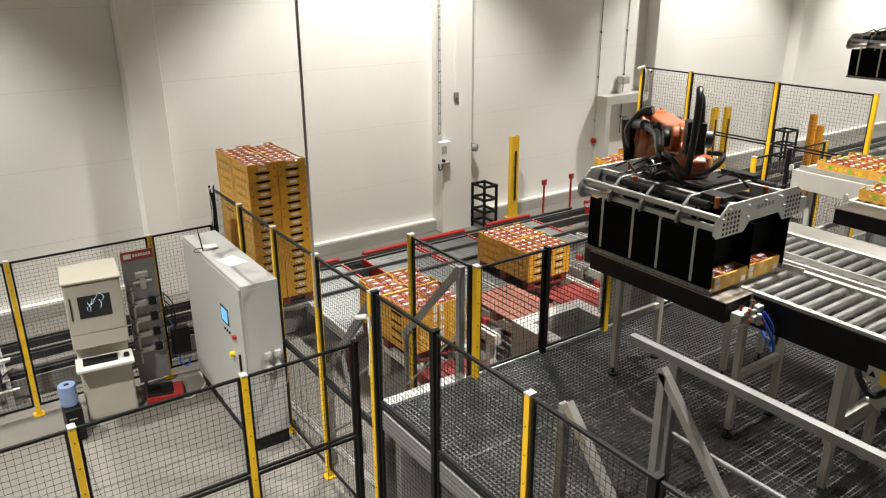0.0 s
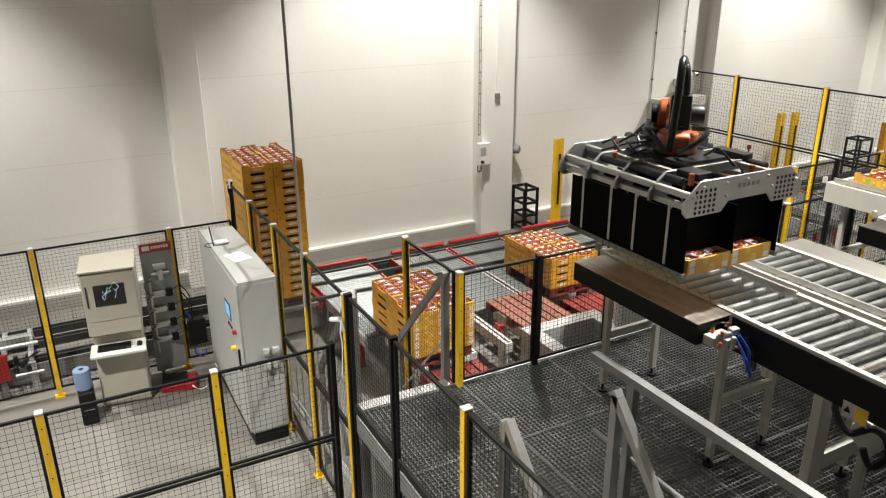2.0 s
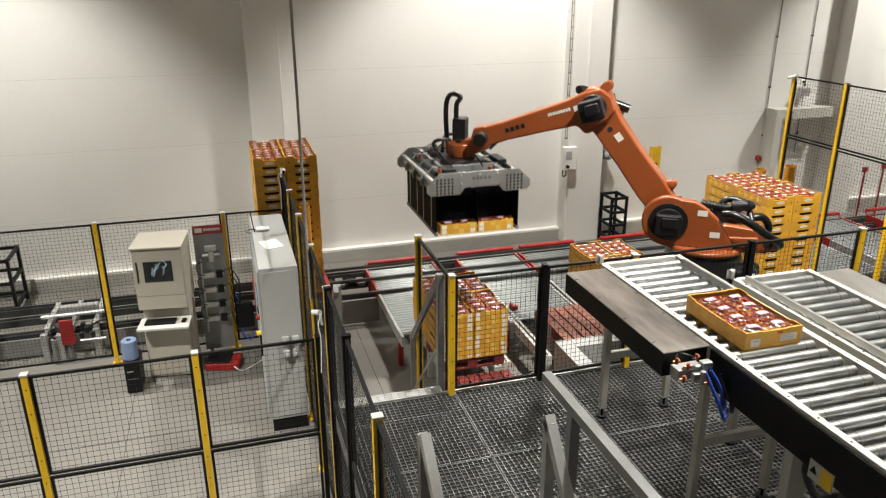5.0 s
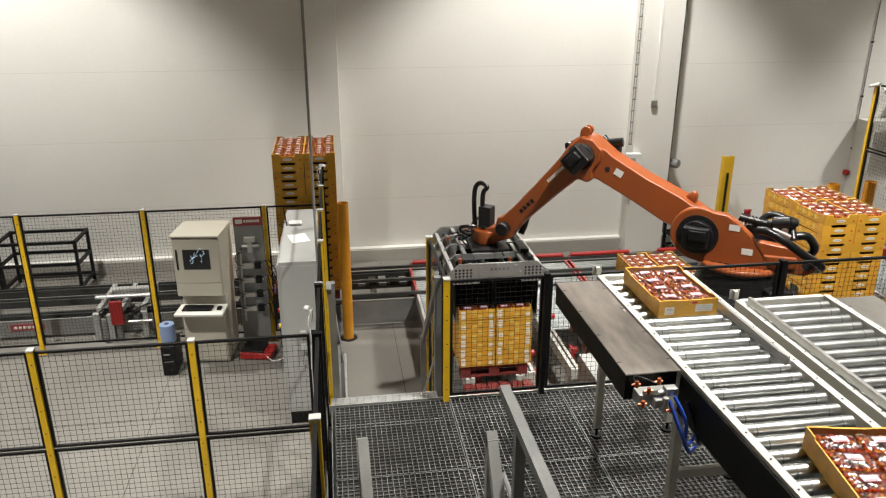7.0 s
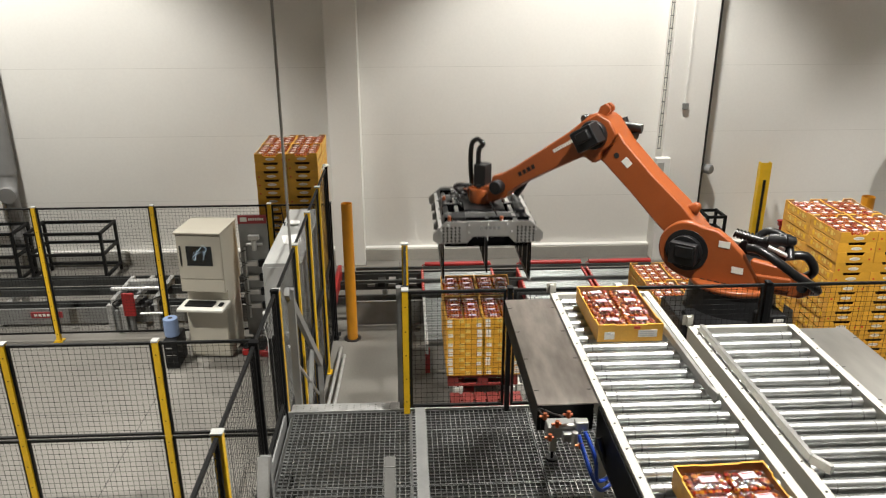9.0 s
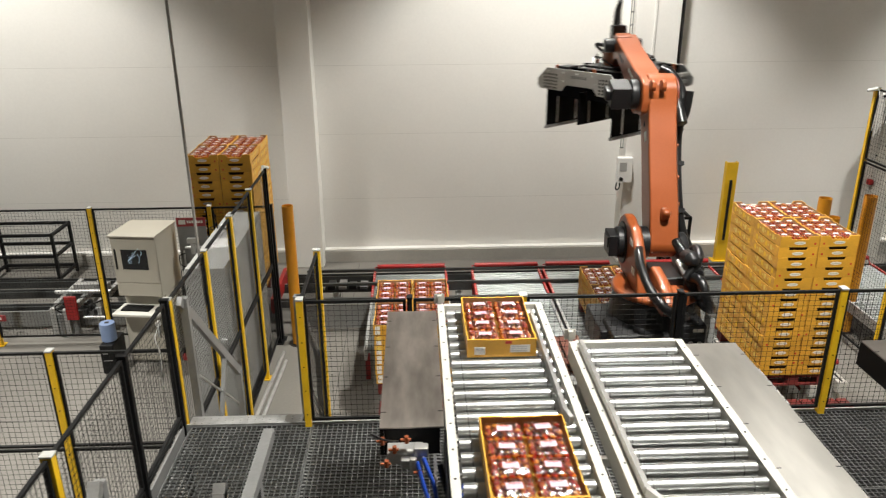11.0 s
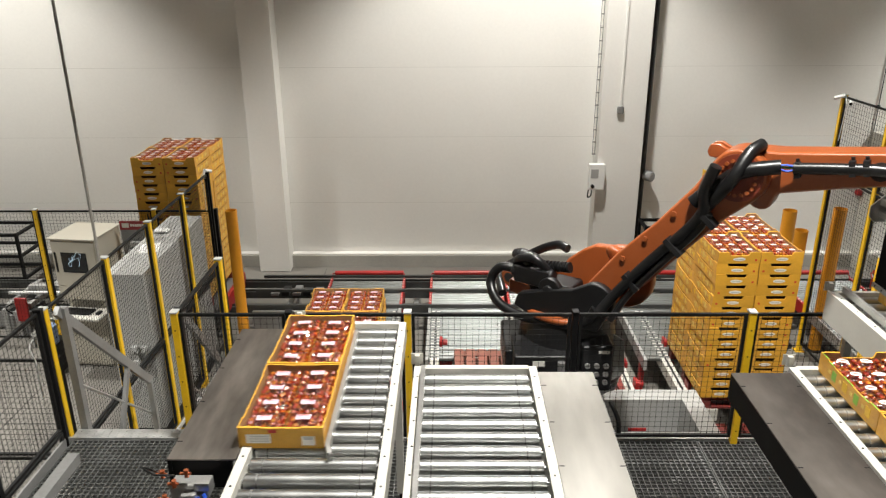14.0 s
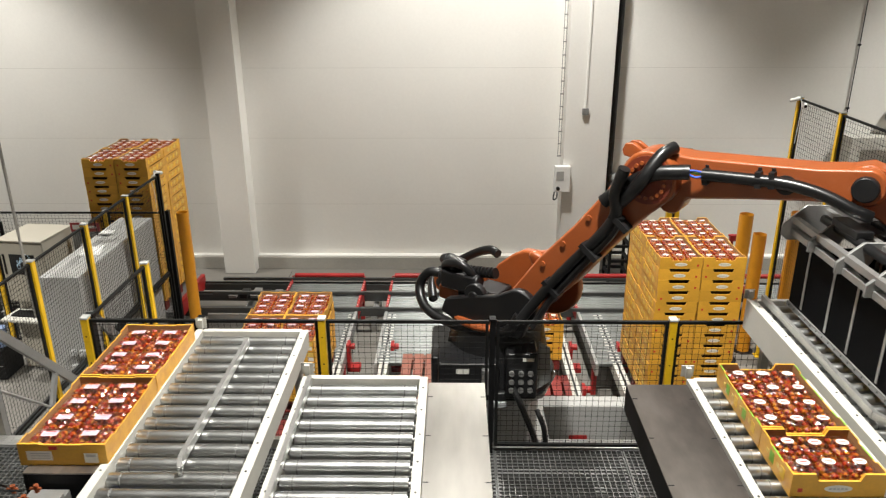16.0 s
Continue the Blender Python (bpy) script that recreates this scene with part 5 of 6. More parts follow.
for x, y in ((-0.4, -0.55), (0.15, -0.58), (0.42, 0.5), (-0.15, 0.5), (-0.42, 0.2)):
    bm = BM()
    cyl(bm, (x, y, 0.64), (x, y, 0.72), 0.02, 10)
    part("fitting", bm, COPPER, gripper)
for x in (-0.465, 0.0, 0.465):
    bm = BM()
    box(bm, x - 0.005, x + 0.005, -0.63, 0.63, 0.035 if x else 0.10, 0.46)
    cu = part("curtain", bm, CURTAIN, gripper, "black plastic side sheet")
    for y in (-0.45, -0.12, 0.15, 0.48):
        for s in (-1, 1):
            bm = BM()
            box(bm, *sorted((x + s * 0.0055, x + s * 0.009)), y - 0.011, y + 0.011, 0.05 if x else 0.12, 0.50)
            part("strip", bm, ALU, cu)
    if x:
        bm = BM()
        box(bm, x - 0.014, x + 0.014, -0.64, 0.64, 0.0, 0.034)
        for k in range(16):
            yy = -0.6 + k * 0.08
            cyl(bm, (x - 0.0155, yy, 0.018), (x + 0.0155, yy, 0.018), 0.007, 6, 1)
        part("bottom_rail", bm, [MIDGREY, HOLE], cu, "thin drilled metal edge rail")
sheets = []
for s in (-1, 1):
    a, b = sorted((s * 0.02, s * 0.45))
    for y, z in ((0.56, 0.12), (-0.02, 0.14), (-0.50, 0.125)):
        bm = BM()
        box(bm, a, b, y - 0.004, y + 0.004, z, 0.46)
        sheets.append(part("cross_curtain", bm, CURTAIN, gripper, "black plastic cross sheet"))

# pusher bar that shifts the trays from the rollers to the plate
pusher = tagged(part("pusher_bar", BM(), ALU), "aluminium pusher bar lying across the rollers", "pusher bar")
bm = BM()
bar(bm, (0, 0.0, 0.0), (0, 1.20, 0.0), 0.022, 0.05)
bar(bm, (0, 0.0, 0.0), (0.02, -0.07, -0.005), 0.022, 0.05)
part("blade", bm, ALU, pusher)

# ---- control cabinet, terminal, valve panel ----
cab = thing("control_cabinet", (2.225, 6.98, 0), "long pale grey electrical cabinet with touch screen and black plinth", "cabinet")
bm = BM()
box(bm, 0.015, 0.40, 0.012, 1.93, 0, 0.16)
part("plinth", bm, BLACK, cab)
bm = BM()
box(bm, 0, 0.41, 0, 1.96, 0.16, 2.015)
part("body", bm, CABINET, cab, bevel=0.006)
for y0, y1, d in ((0.012, 1.0, 0.022), (1.01, 1.95, 0.016)):
    bm = BM()
    box(bm, -d, -0.001, y0, y1, 0.18, 1.98)
    dr = part("door", bm, CABINET, cab, bevel=0.004)
    if y0 < 0.5:
        bm = BM()
        box(bm, -0.045, -0.0225, 0.13, 0.155, 0.92, 1.18)
        part("handle", bm, BLACK, dr, "black lever handle", bevel=0.006)
        bm = BM()
        box(bm, -0.028, -0.0225, 0.42, 0.66, 1.40, 1.60)
        sc = part("touch_screen", bm, BLACK, dr, "small lit blue touch screen")
        bm = BM()
        box(bm, -0.0295, -0.0285, 0.44, 0.64, 1.42, 1.58)
        part("display", bm, SCREEN, sc)
        bm = BM()
        cyl(bm, (-0.0225, 0.24, 1.35), (-0.06, 0.24, 1.35), 0.026, 14, 0)
        part("stop_button", bm, RED, dr, "red emergency stop button")
        bm = BM()
        cyl(bm, (-0.0225, 0.36, 1.10), (-0.07, 0.36, 1.10), 0.03, 14)
        part("switch_knob", bm, WARN, dr, "yellow main switch")
        for k in range(3):
            bm = BM()
            cyl(bm, (-0.0225, 0.42 + k * 0.07, 1.33), (-0.036, 0.42 + k * 0.07, 1.33), 0.014, 10)
            part("push_button", bm, BLACK, dr)
bm = BM()
box(bm, 0.025, 0.385, -0.006, -0.0005, 0.19, 1.97)
ep = part("end_panel", bm, CABINET, cab, bevel=0.002)
for i in range(2):
    for j in range(2):
        bm = BM()
        cbox(bm, (0.22 + i * 0.11, -0.03, 0.99 + j * 0.2 - 0.03 * j), (0.075, 0.05, 0.085))
        cyl(bm, (0.22 + i * 0.11, -0.055, 0.99 + j * 0.17), (0.22 + i * 0.11, -0.07, 0.99 + j * 0.17), 0.025, 14)
        part("socket", bm, CABINET, ep, "grey power socket", bevel=0.008)
bm = BM()
hose(bm, [(0.22, -0.05, 0.95), (0.2, -0.06, 0.8), (0.3, -0.07, 0.74), (0.4, -0.06, 0.8), (0.42, -0.05, 1.0)], 0.005, 6)
hose(bm, [(0.33, -0.05, 1.12), (0.36, -0.07, 1.03), (0.44, -0.06, 1.05)], 0.005, 6)
part("cable", bm, MIDGREY, ep)
rt = thing("wireless_router", (2.36, 8.3, 2.016), "small white router with a black aerial on the cabinet", "router")
bm = BM()
cbox(bm, (0, 0, 0.02), (0.16, 0.11, 0.035))
part("case", bm, PAPER, rt, bevel=0.012)
bm = BM()
cyl(bm, (-0.1, -0.04, 0.0), (-0.13, -0.03, 0.24), 0.007, 8)
hose(bm, [(-0.08, 0, 0.02), (-0.15, 0.05, 0.01), (-0.2, -0.02, 0.006), (-0.14, -0.1, 0.006)], 0.005, 6)
part("aerial", bm, BLACK, rt)
tagged(part("paper_sheet", BM(), PAPER), "sheet of white paper lying on the cabinet", "paper")
pa = bpy.data.objects["paper_sheet"]
bm = BM()
cbox(bm, (2.42, 7.75, 2.019), (0.21, 0.30, 0.003), 0, Matrix.Rotation(0.25, 4, "Z"))
bm.to_mesh(pa.data)
bm.free()

tm = thing("operator_terminal", (0.77, 8.62, 0), "beige industrial computer terminal with a window and keyboard shelf", "terminal", turn=-7)
tm.matrix_basis = tm.matrix_basis @ Matrix.Diagonal((1, 1, 1.035, 1))
bm = BM()
box(bm, 0.02, 0.58, 0.06, 0.62, 0.02, 0.74)
part("lower_cabinet", bm, BEIGE, tm, bevel=0.01)
bm = BM()
box(bm, 0, 0.60, 0.04, 0.64, 0.95, 1.74)
part("upper_cabinet", bm, BEIGE, tm, bevel=0.012)
bm = BM()
box(bm, -0.01, 0.61, 0.0, 0.66, 1.742, 1.765)
part("top_cover", bm, BEIGE, tm, bevel=0.004)
bm = BM()
box(bm, 0.02, 0.58, 0.16, 0.62, 0.741, 0.949)
part("middle_bay", bm, BEIGE, tm)
bm = BM()
box(bm, -0.01, 0.61, -0.18, 0.155, 0.76, 0.80)
sh = part("keyboard_shelf", bm, WHITE, tm, bevel=0.008)
bm = BM()
box(bm, 0.07, 0.44, -0.09, 0.07, 0.802, 0.82)
kb = part("keyboard", bm, BLACK, sh, "black keyboard")
bm = BM()
cbox(bm, (0.54, -0.02, 0.815), (0.06, 0.1, 0.03))
part("mouse", bm, BLACK, sh, "black computer mouse", bevel=0.012)
bm = BM()
box(bm, 0.012, 0.588, 0.028, 0.039, 1.14, 1.72)
df = part("upper_door", bm, BEIGE, tm, bevel=0.003)
bm = BM()
box(bm, 0.13, 0.47, 0.022, 0.0275, 1.32, 1.58)
wd = part("window", bm, SCREENDARK, df, "dark window with pale lines on the screen behind")
bm = BM()
rnd = random.Random(4)
for k in range(6):
    x, z = 0.28 + rnd.uniform(-.08, .12), 1.40 + rnd.uniform(-.02, .12)
    hose(bm, [(x, 0.0205, z), (x + rnd.uniform(-.03, .06), 0.0205, z + 0.05), (x + rnd.uniform(-.04, .1), 0.0205, z + 0.11)], 0.0013, 4)
part("screen_line", bm, SCREENLINE, wd)
bm = BM()
box(bm, 0.012, 0.588, 0.028, 0.039, 0.96, 1.13)
part("drawer_front", bm, BEIGE, tm, bevel=0.003)
bm = BM()
box(bm, 0.045, 0.06, 0.012, 0.0275, 1.32, 1.58)
part("grip_strip", bm, CASTING, df)
bm = BM()
box(bm, 0.035, 0.565, 0.048, 0.059, 0.05, 0.72)
part("lower_door", bm, BEIGE, tm, bevel=0.003)

pc = thing("desktop_computer", (0.63, 8.55, 0), "small black computer tower beside the terminal", "computer")
bm = BM()
box(bm, -0.09, 0.09, -0.2, 0.2, 0.005, 0.42)
part("case", bm, BLACK, pc, bevel=0.012)
bm = BM()
box(bm, -0.06, 0.02, -0.203, -0.2005, 0.3, 0.315)
part("front_mark", bm, ALU, pc)
bm = BM()
box(bm, -0.06, 0.06, -0.203, -0.2005, 0.2, 0.206)
part("front_mark", bm, ALU, pc)
bu = thing("blue_roll", (0.62, 8.52, 0.421), "roll of blue paper standing on the computer", "paper roll")
bm = BM()
cyl(bm, (0, 0, 0), (0, 0, 0.25), 0.095, 24)
part("roll", bm, BLUEPAIL, bu, bevel=0.008)
bm = BM()
cyl(bm, (0, 0, 0.2502), (0, 0, 0.252), 0.03, 12)
part("core", bm, HOLE, bu)

vp = thing("valve_panel", (1.50, 9.08, 0), "grey steel panel with pneumatic valves under a dark red sign", "valve panel")
bm = BM()
box(bm, 0, 0.38, 0, 0.012, 0.12, 1.86)
box(bm, 0.05, 0.09, 0.013, 0.05, 0.0, 1.86)
part("back_plate", bm, MIDGREY, vp)
bm = BM()
box(bm, 0.0, 0.38, -0.008, -0.001, 1.78, 1.90)
sg = part("name_sign", bm, SIGNRED, vp, "dark red maker's sign with pale marks")
bm = BM()
box(bm, 0.03, 0.12, -0.0105, -0.0085, 1.81, 1.87)
for k in range(7):
    box(bm, 0.14 + k * 0.03, 0.162 + k * 0.03, -0.0105, -0.0085, 1.825, 1.86)
part("lettering", bm, LABEL, sg)
bm = BM()
cyl(bm, (0.2, -0.06, 1.42), (0.2, -0.06, 1.56), 0.035, 14)
cbox(bm, (0.2, -0.05, 1.60), (0.14, 0.08, 0.06))
cyl(bm, (0.09, -0.05, 1.5), (0.31, -0.05, 1.5), 0.02, 10)
cyl(bm, (0.06, -0.03, 0.4), (0.06, -0.03, 1.45), 0.014, 8)
part("air_filter", bm, ALU, vp)
for k in range(4):
    z = 1.22 - k * 0.21
    bm = BM()
    cbox(bm, (0.14, -0.035, z), (0.16, 0.05, 0.07))
    cyl(bm, (0.08, -0.03, z), (0.34, -0.03, z), 0.016, 8)
    v = part("valve", bm, ALU, vp, bevel=0.004)
    bm = BM()
    cbox(bm, (0.28, -0.05, z + 0.01), (0.08, 0.07, 0.09))
    part("solenoid", bm, BLACK, v)
    bm = BM()
    hose(bm, [(0.1, -0.05, z), (0.02, -0.09, z + 0.05), (0.0, -0.06, z + 0.16), (0.08, -0.05, z + 0.2)], 0.006, 6)
    part("tube", bm, RUBBER, v)
    bm = BM()
    hose(bm, [(0.3, -0.06, z + 0.03), (0.4, -0.09, z + 0.08), (0.42, -0.08, z - 0.06), (0.45, -0.04, z - 0.2)], 0.006, 6)
    part("tube", bm, RUBBER, v)
bm = BM()
for k in range(3):
    hose(bm, [(0.42, -0.03, 1.3 - k * 0.1), (0.52, -0.08, 1.1 - k * 0.1), (0.5, -0.06, 0.7), (0.56, 0, 0.45)], 0.008, 6, 0)
hose(bm, [(0.45, -0.04, 0.9), (0.55, -0.06, 0.7), (0.58, -0.02, 0.5)], 0.008, 6, 1)
part("cable", bm, [RUBBER, BLUE], vp)
rb = thing("tool_case", (1.72, 8.78, 0), "flat red and black tool case on the floor", "tool case", turn=-12)
bm = BM()
box(bm, -0.22, 0.22, -0.16, 0.16, 0.003, 0.1)
part("case", bm, RED, rb, bevel=0.015)
bm = BM()
box(bm, -0.21, 0.1, -0.14, 0.15, 0.101, 0.13)
part("lid", bm, BLACK, rb, bevel=0.01)
bm = BM()
hose(bm, [(0.1, -0.1, 0.1), (0.25, -0.2, 0.02), (0.4, -0.05, 0.012), (0.5, 0.15, 0.012), (0.45, 0.3, 0.1)], 0.008, 6)
part("white_cable", bm, PAPER, rb)
jb = thing("junction_box", (2.05, 9.05, 0.42), "dark junction box hanging on the fence", "junction box")
bm = BM()
box(bm, -0.1, 0.12, -0.06, 0.06, 0, 0.36)
part("box", bm, BLACK, jb, bevel=0.01)
bm = BM()
hose(bm, [(0, 0, 0), (-0.05, -0.05, -0.1), (0.05, -0.03, -0.2), (0.1, 0, -0.1)], 0.01, 6)
part("cable", bm, BLUE, jb)

# ---- amber bumper tubes and yellow posts ----


def amber_tube(label, x, y, h, r=0.075, mat=None, half=False):
    t = thing("bumper_tube", (x, y, 0), label, "bumper post", "bumper posts")
    bm = BM()
    n = 22
    cyl(bm, (0, 0, 0.012), (0, 0, h), r, n, caps=False)
    cyl(bm, (0, 0, h), (0, 0, 0.012), r - 0.006, n, caps=False)
    ring = [[bm.verts.new(((r - d) * math.cos(2 * math.pi * k / n), (r - d) * math.sin(2 * math.pi * k / n), h)) for k in range(n)] for d in (0, 0.006)]
    for k in range(n):
        bm.faces.new((ring[0][k], ring[0][(k + 1) % n], ring[1][(k + 1) % n], ring[1][k]))
    part("tube", bm, mat or TUBE, t)
    bm = BM()
    cyl(bm, (0, 0, 0), (0, 0, 0.012), r + 0.05, 20)
    part("foot_plate", bm, CASTING, t)


amber_tube("tall amber round bumper post with a black foot", 2.96, 9.12, 2.03)
amber_tube("tall amber round bumper post behind the stack", 10.12, 8.98, 2.06, 0.085)
amber_tube("shorter amber round bumper post behind the stack", 10.44, 9.25, 1.70, 0.085)
amber_tube("amber round bumper post by the tall fence", 10.84, 9.14, 2.03, 0.085)
amber_tube("amber round bumper post in the next cell", 16.6, 9.1, 2.0, 0.09)
amber_tube("amber round bumper post further off", 16.95, 9.1, 1.7, 0.09)


def channel_post(label, x, y, h):
    t = thing("channel_post", (x, y, 0), label, "guard post", "channel posts")
    bm = BM()
    prism(bm, [(-0.1, -0.05), (0.1, -0.05), (0.1, 0.05), (0.08, 0.05), (0.08, -0.035), (-0.08, -0.035), (-0.08, 0.05), (-0.1, 0.05)], 0, h)
    for v in bm.verts:
        v.co = Vector((v.co.x, v.co.z, v.co.y + 0.01))
    part("channel", bm, YELLOW, t)
    bm = BM()
    box(bm, -0.16, 0.16, -0.1, 0.1, 0, 0.01)
    part("foot_plate", bm, YELLOW, t)
    bm = BM()
    box(bm, -0.02, 0.02, -0.075, -0.051, 0.4, h - 0.3)
    part("sensor_strip", bm, CASTING, t)


channel_post("yellow steel channel guard post by the wall", 10.11, 11.98, 1.80)
channel_post("yellow steel channel guard post in the next cell", 17.0, 12.0, 1.72)
channel_post("yellow steel channel guard post at the far end", 17.4, 11.9, 1.72)

for x, y in ((9.93, 10.80), (10.72, 10.84), (15.0, 11.6), (15.6, 11.7)):
    t = thing("sensor_stand", (x, y, 0), "thin red sensor stand with a clamp head", "sensor stand", "sensor stands")
    bm = BM()
    cyl(bm, (0, 0, 0.01), (0, 0, 1.04), 0.022, 10)
    cyl(bm, (0, 0, 0), (0, 0, 0.012), 0.09, 14)
    part("pole", bm, RED, t)
    bm = BM()
    cbox(bm, (0, 0, 1.08), (0.09, 0.07, 0.1))
    cyl(bm, (-0.07, 0, 1.12), (0.07, 0, 1.12), 0.018, 8)
    part("head", bm, RED, t, bevel=0.01)


def rack(label, x, y, w, d, h, shelves, turn=0):
    r = thing("steel_rack", (x, y, 0), label, "steel rack", "black racks", turn=turn)
    t = 0.045
    for sx in (0, w - t):
        for sy in (0, d - t):
            bm = BM()
            box(bm, sx, sx + t, sy, sy + t, 0, h)
            part("upright", bm, BLACK, r)
    for z in shelves:
        bm = BM()
        for sy in (0, d - t):
            box(bm, t, w - t, sy, sy + t, z, z + t)
        for sx in (0, w - t):
            box(bm, sx, sx + t, t, d - t, z, z + t)
        part("shelf_frame", bm, BLACK, r)


rack("black welded steel rack against the pillar", 9.02, 11.6, 0.36, 0.45, 0.95, (0.1, 0.36, 0.62, 0.9))
rack("low black welded steel rack by the wall", -2.55, 11.35, 1.25, 0.7, 0.92, (0.1, 0.5, 0.87))
rack("low black welded steel rack with a motor behind it", -3.6, 11.3, 0.9, 0.6, 0.95, (0.1, 0.5, 0.9))
rack("black welded steel rack in the next cell", 18.4, 10.7, 0.5, 0.42, 1.15, (0.1, 0.42, 0.74, 1.1))

# ---- wall fittings ----
wb = thing("wall_switch_box", (8.09, 11.97, 1.46), "white wall switch box with indicator and cable on the pillar", "switch box")
bm = BM()
box(bm, 0.0, 0.26, -0.14, -0.011, 0.05, 0.48)
part("housing", bm, PAPER, wb, bevel=0.012)
bm = BM()
box(bm, 0.03, 0.15, -0.146, -0.1405, 0.25, 0.4)
part("display", bm, CABINET, wb)
bm = BM()
cyl(bm, (0.06, -0.14, 0.12), (0.06, -0.19, 0.12), 0.03, 12)
hose(bm, [(0.06, -0.1, 0.05), (0.05, -0.12, -0.05), (0.0, -0.1, -0.08), (0.02, -0.05, 0.03)], 0.012, 6)
part("plug", bm, CASTING, wb)
bm = BM()
for k in range(26):
    box(bm, 0.04, 0.10, -0.018, -0.010, 0.62 + k * 0.2, 0.64 + k * 0.2)
    box(bm, 0.045, 0.055, -0.016, -0.010, 0.64 + k * 0.2, 0.82 + k * 0.2)
    box(bm, 0.085, 0.095, -0.016, -0.010, 0.64 + k * 0.2, 0.82 + k * 0.2)
part("cable_ladder", bm, MIDGREY, wb)
so = thing("wall_socket", (8.54, 11.958, 2.76), "small grey wall socket with a white conduit above", "wall socket")
bm = BM()
box(bm, -0.05, 0.05, -0.055, -0.001, 0, 0.11)
part("socket", bm, MIDGREY, so, bevel=0.008)
bm = BM()
box(bm, -0.015, 0.015, -0.03, -0.001, 0.111, 6.0)
part("conduit", bm, WALL, so)
dp = thing("drain_pipe", (9.04, 12.24, 0), "dark grey drain pipe beside the pillar with a round float", "drain pipe")
bm = BM()
cyl(bm, (0, 0, 0.3), (0, 0, 9.1), 0.065, 14)
part("pipe", bm, CASTING, dp)
bm = BM()
cyl(bm, (0.06, -0.02, 1.66), (0.16, -0.16, 1.66), 0.085, 18)
part("valve", bm, DUCT, dp, bevel=0.02)
dw = thing("ventilation_duct", (-3.0, 12.1, 0), "dark grey vertical duct with an elbow near the wall", "duct")
bm = BM()
cyl(bm, (0, 0, 1.75), (0, 0, 9.1), 0.15, 22)
hose(bm, [(0, 0, 1.8), (0, -0.02, 1.6), (0.02, -0.1, 1.45), (0.05, -0.25, 1.42)], 0.14, 14)
cyl(bm, (0, 0, 0.4), (0, 0, 1.5), 0.11, 18)
part("duct", bm, DUCT, dw)
for x in (12.87, 13.73):
    pp = thing("cable_pipe", (x, 12.31, 0), "thin dark cable pipe clipped to the wall", "cable pipe", "cable pipes")
    bm = BM()
    cyl(bm, (0, 0, 1.4), (0, 0, 9.1), 0.008, 8)
    for k in range(7):
        cbox(bm, (0, 0.01, 1.8 + k), (0.05, 0.03, 0.03))
    part("pipe", bm, CASTING, pp)
al = thing("alarm_beacon", (12.80, 12.27, 1.33), "small red alarm call point on the wall", "alarm")
bm = BM()
box(bm, -0.045, 0.045, -0.06, 0.06, -0.05, 0.05)
part("body", bm, RED, al, bevel=0.02)
el = thing("wall_light_unit", (13.62, 12.22, 2.68), "small glass-fronted light unit on the wall", "wall unit")
bm = BM()
box(bm, -0.12, 0.12, -0.1, 0.1, -0.08, 0.1)
part("body", bm, ALU, el, bevel=0.02)
do = thing("roller_door_head", (12.86, 12.28, 0), "white boxed doorway surround against the wall", "door surround")
bm = BM()
box(bm, 0, 0.16, -0.3, 0.04, 0, 2.18)
box(bm, 0, 1.4, -0.3, 0.04, 2.182, 2.38)
part("frame", bm, WHITE, do)

# hanging cable and fence cameras
hc = thing("hanging_cable", (2.67, 6.1, 2.0), "thin grey sheathed cable hanging from the ceiling", "cable")
bm = BM()
cyl(bm, (0, 0, 0), (0, 0, 7.2), 0.013, 10)
part("sheath", bm, ROD, hc)
for x, y, z, a in ((2.70, 9.10, 2.53, 160), (2.62, 5.02, 2.30, 200), (10.57, 9.05, 3.45, 220), (10.62, 8.95, 3.42, -30)):
    c = thing("security_camera", (x, y, z), "small white bullet camera on the fence post", "camera unit", "fence cameras", turn=a)
    bm = BM()
    cyl(bm, (0, 0.02, 0.04), (0, -0.10, 0.0), 0.022, 14)
    part("case", bm, PAPER, c)
    bm = BM()
    cyl(bm, (0, -0.101, 0), (0, -0.106, -0.001), 0.018, 14)
    part("lens", bm, BLACK, c)
    bm = BM()
    cyl(bm, (0, 0.03, 0.03), (0, 0.05, -0.06), 0.012, 8)
    hose(bm, [(0, 0.03, 0.02), (0.04, 0.06, -0.05), (0.02, 0.05, -0.2), (0.03, 0.04, -0.5)], 0.005, 6)
    part("bracket", bm, PAPER, c)
co = thing("cable_conduit", (2.80, 5.3, 0), "pale cable conduits running along the foot of the fence", "conduit")
bm = BM()
cyl(bm, (0.0, 0.0, 0.35), (0.03, 3.4, 0.08), 0.022, 8)
cyl(bm, (0.06, 0.1, 0.3), (0.09, 3.2, 0.06), 0.022, 8)
part("conduit", bm, GALV, co)

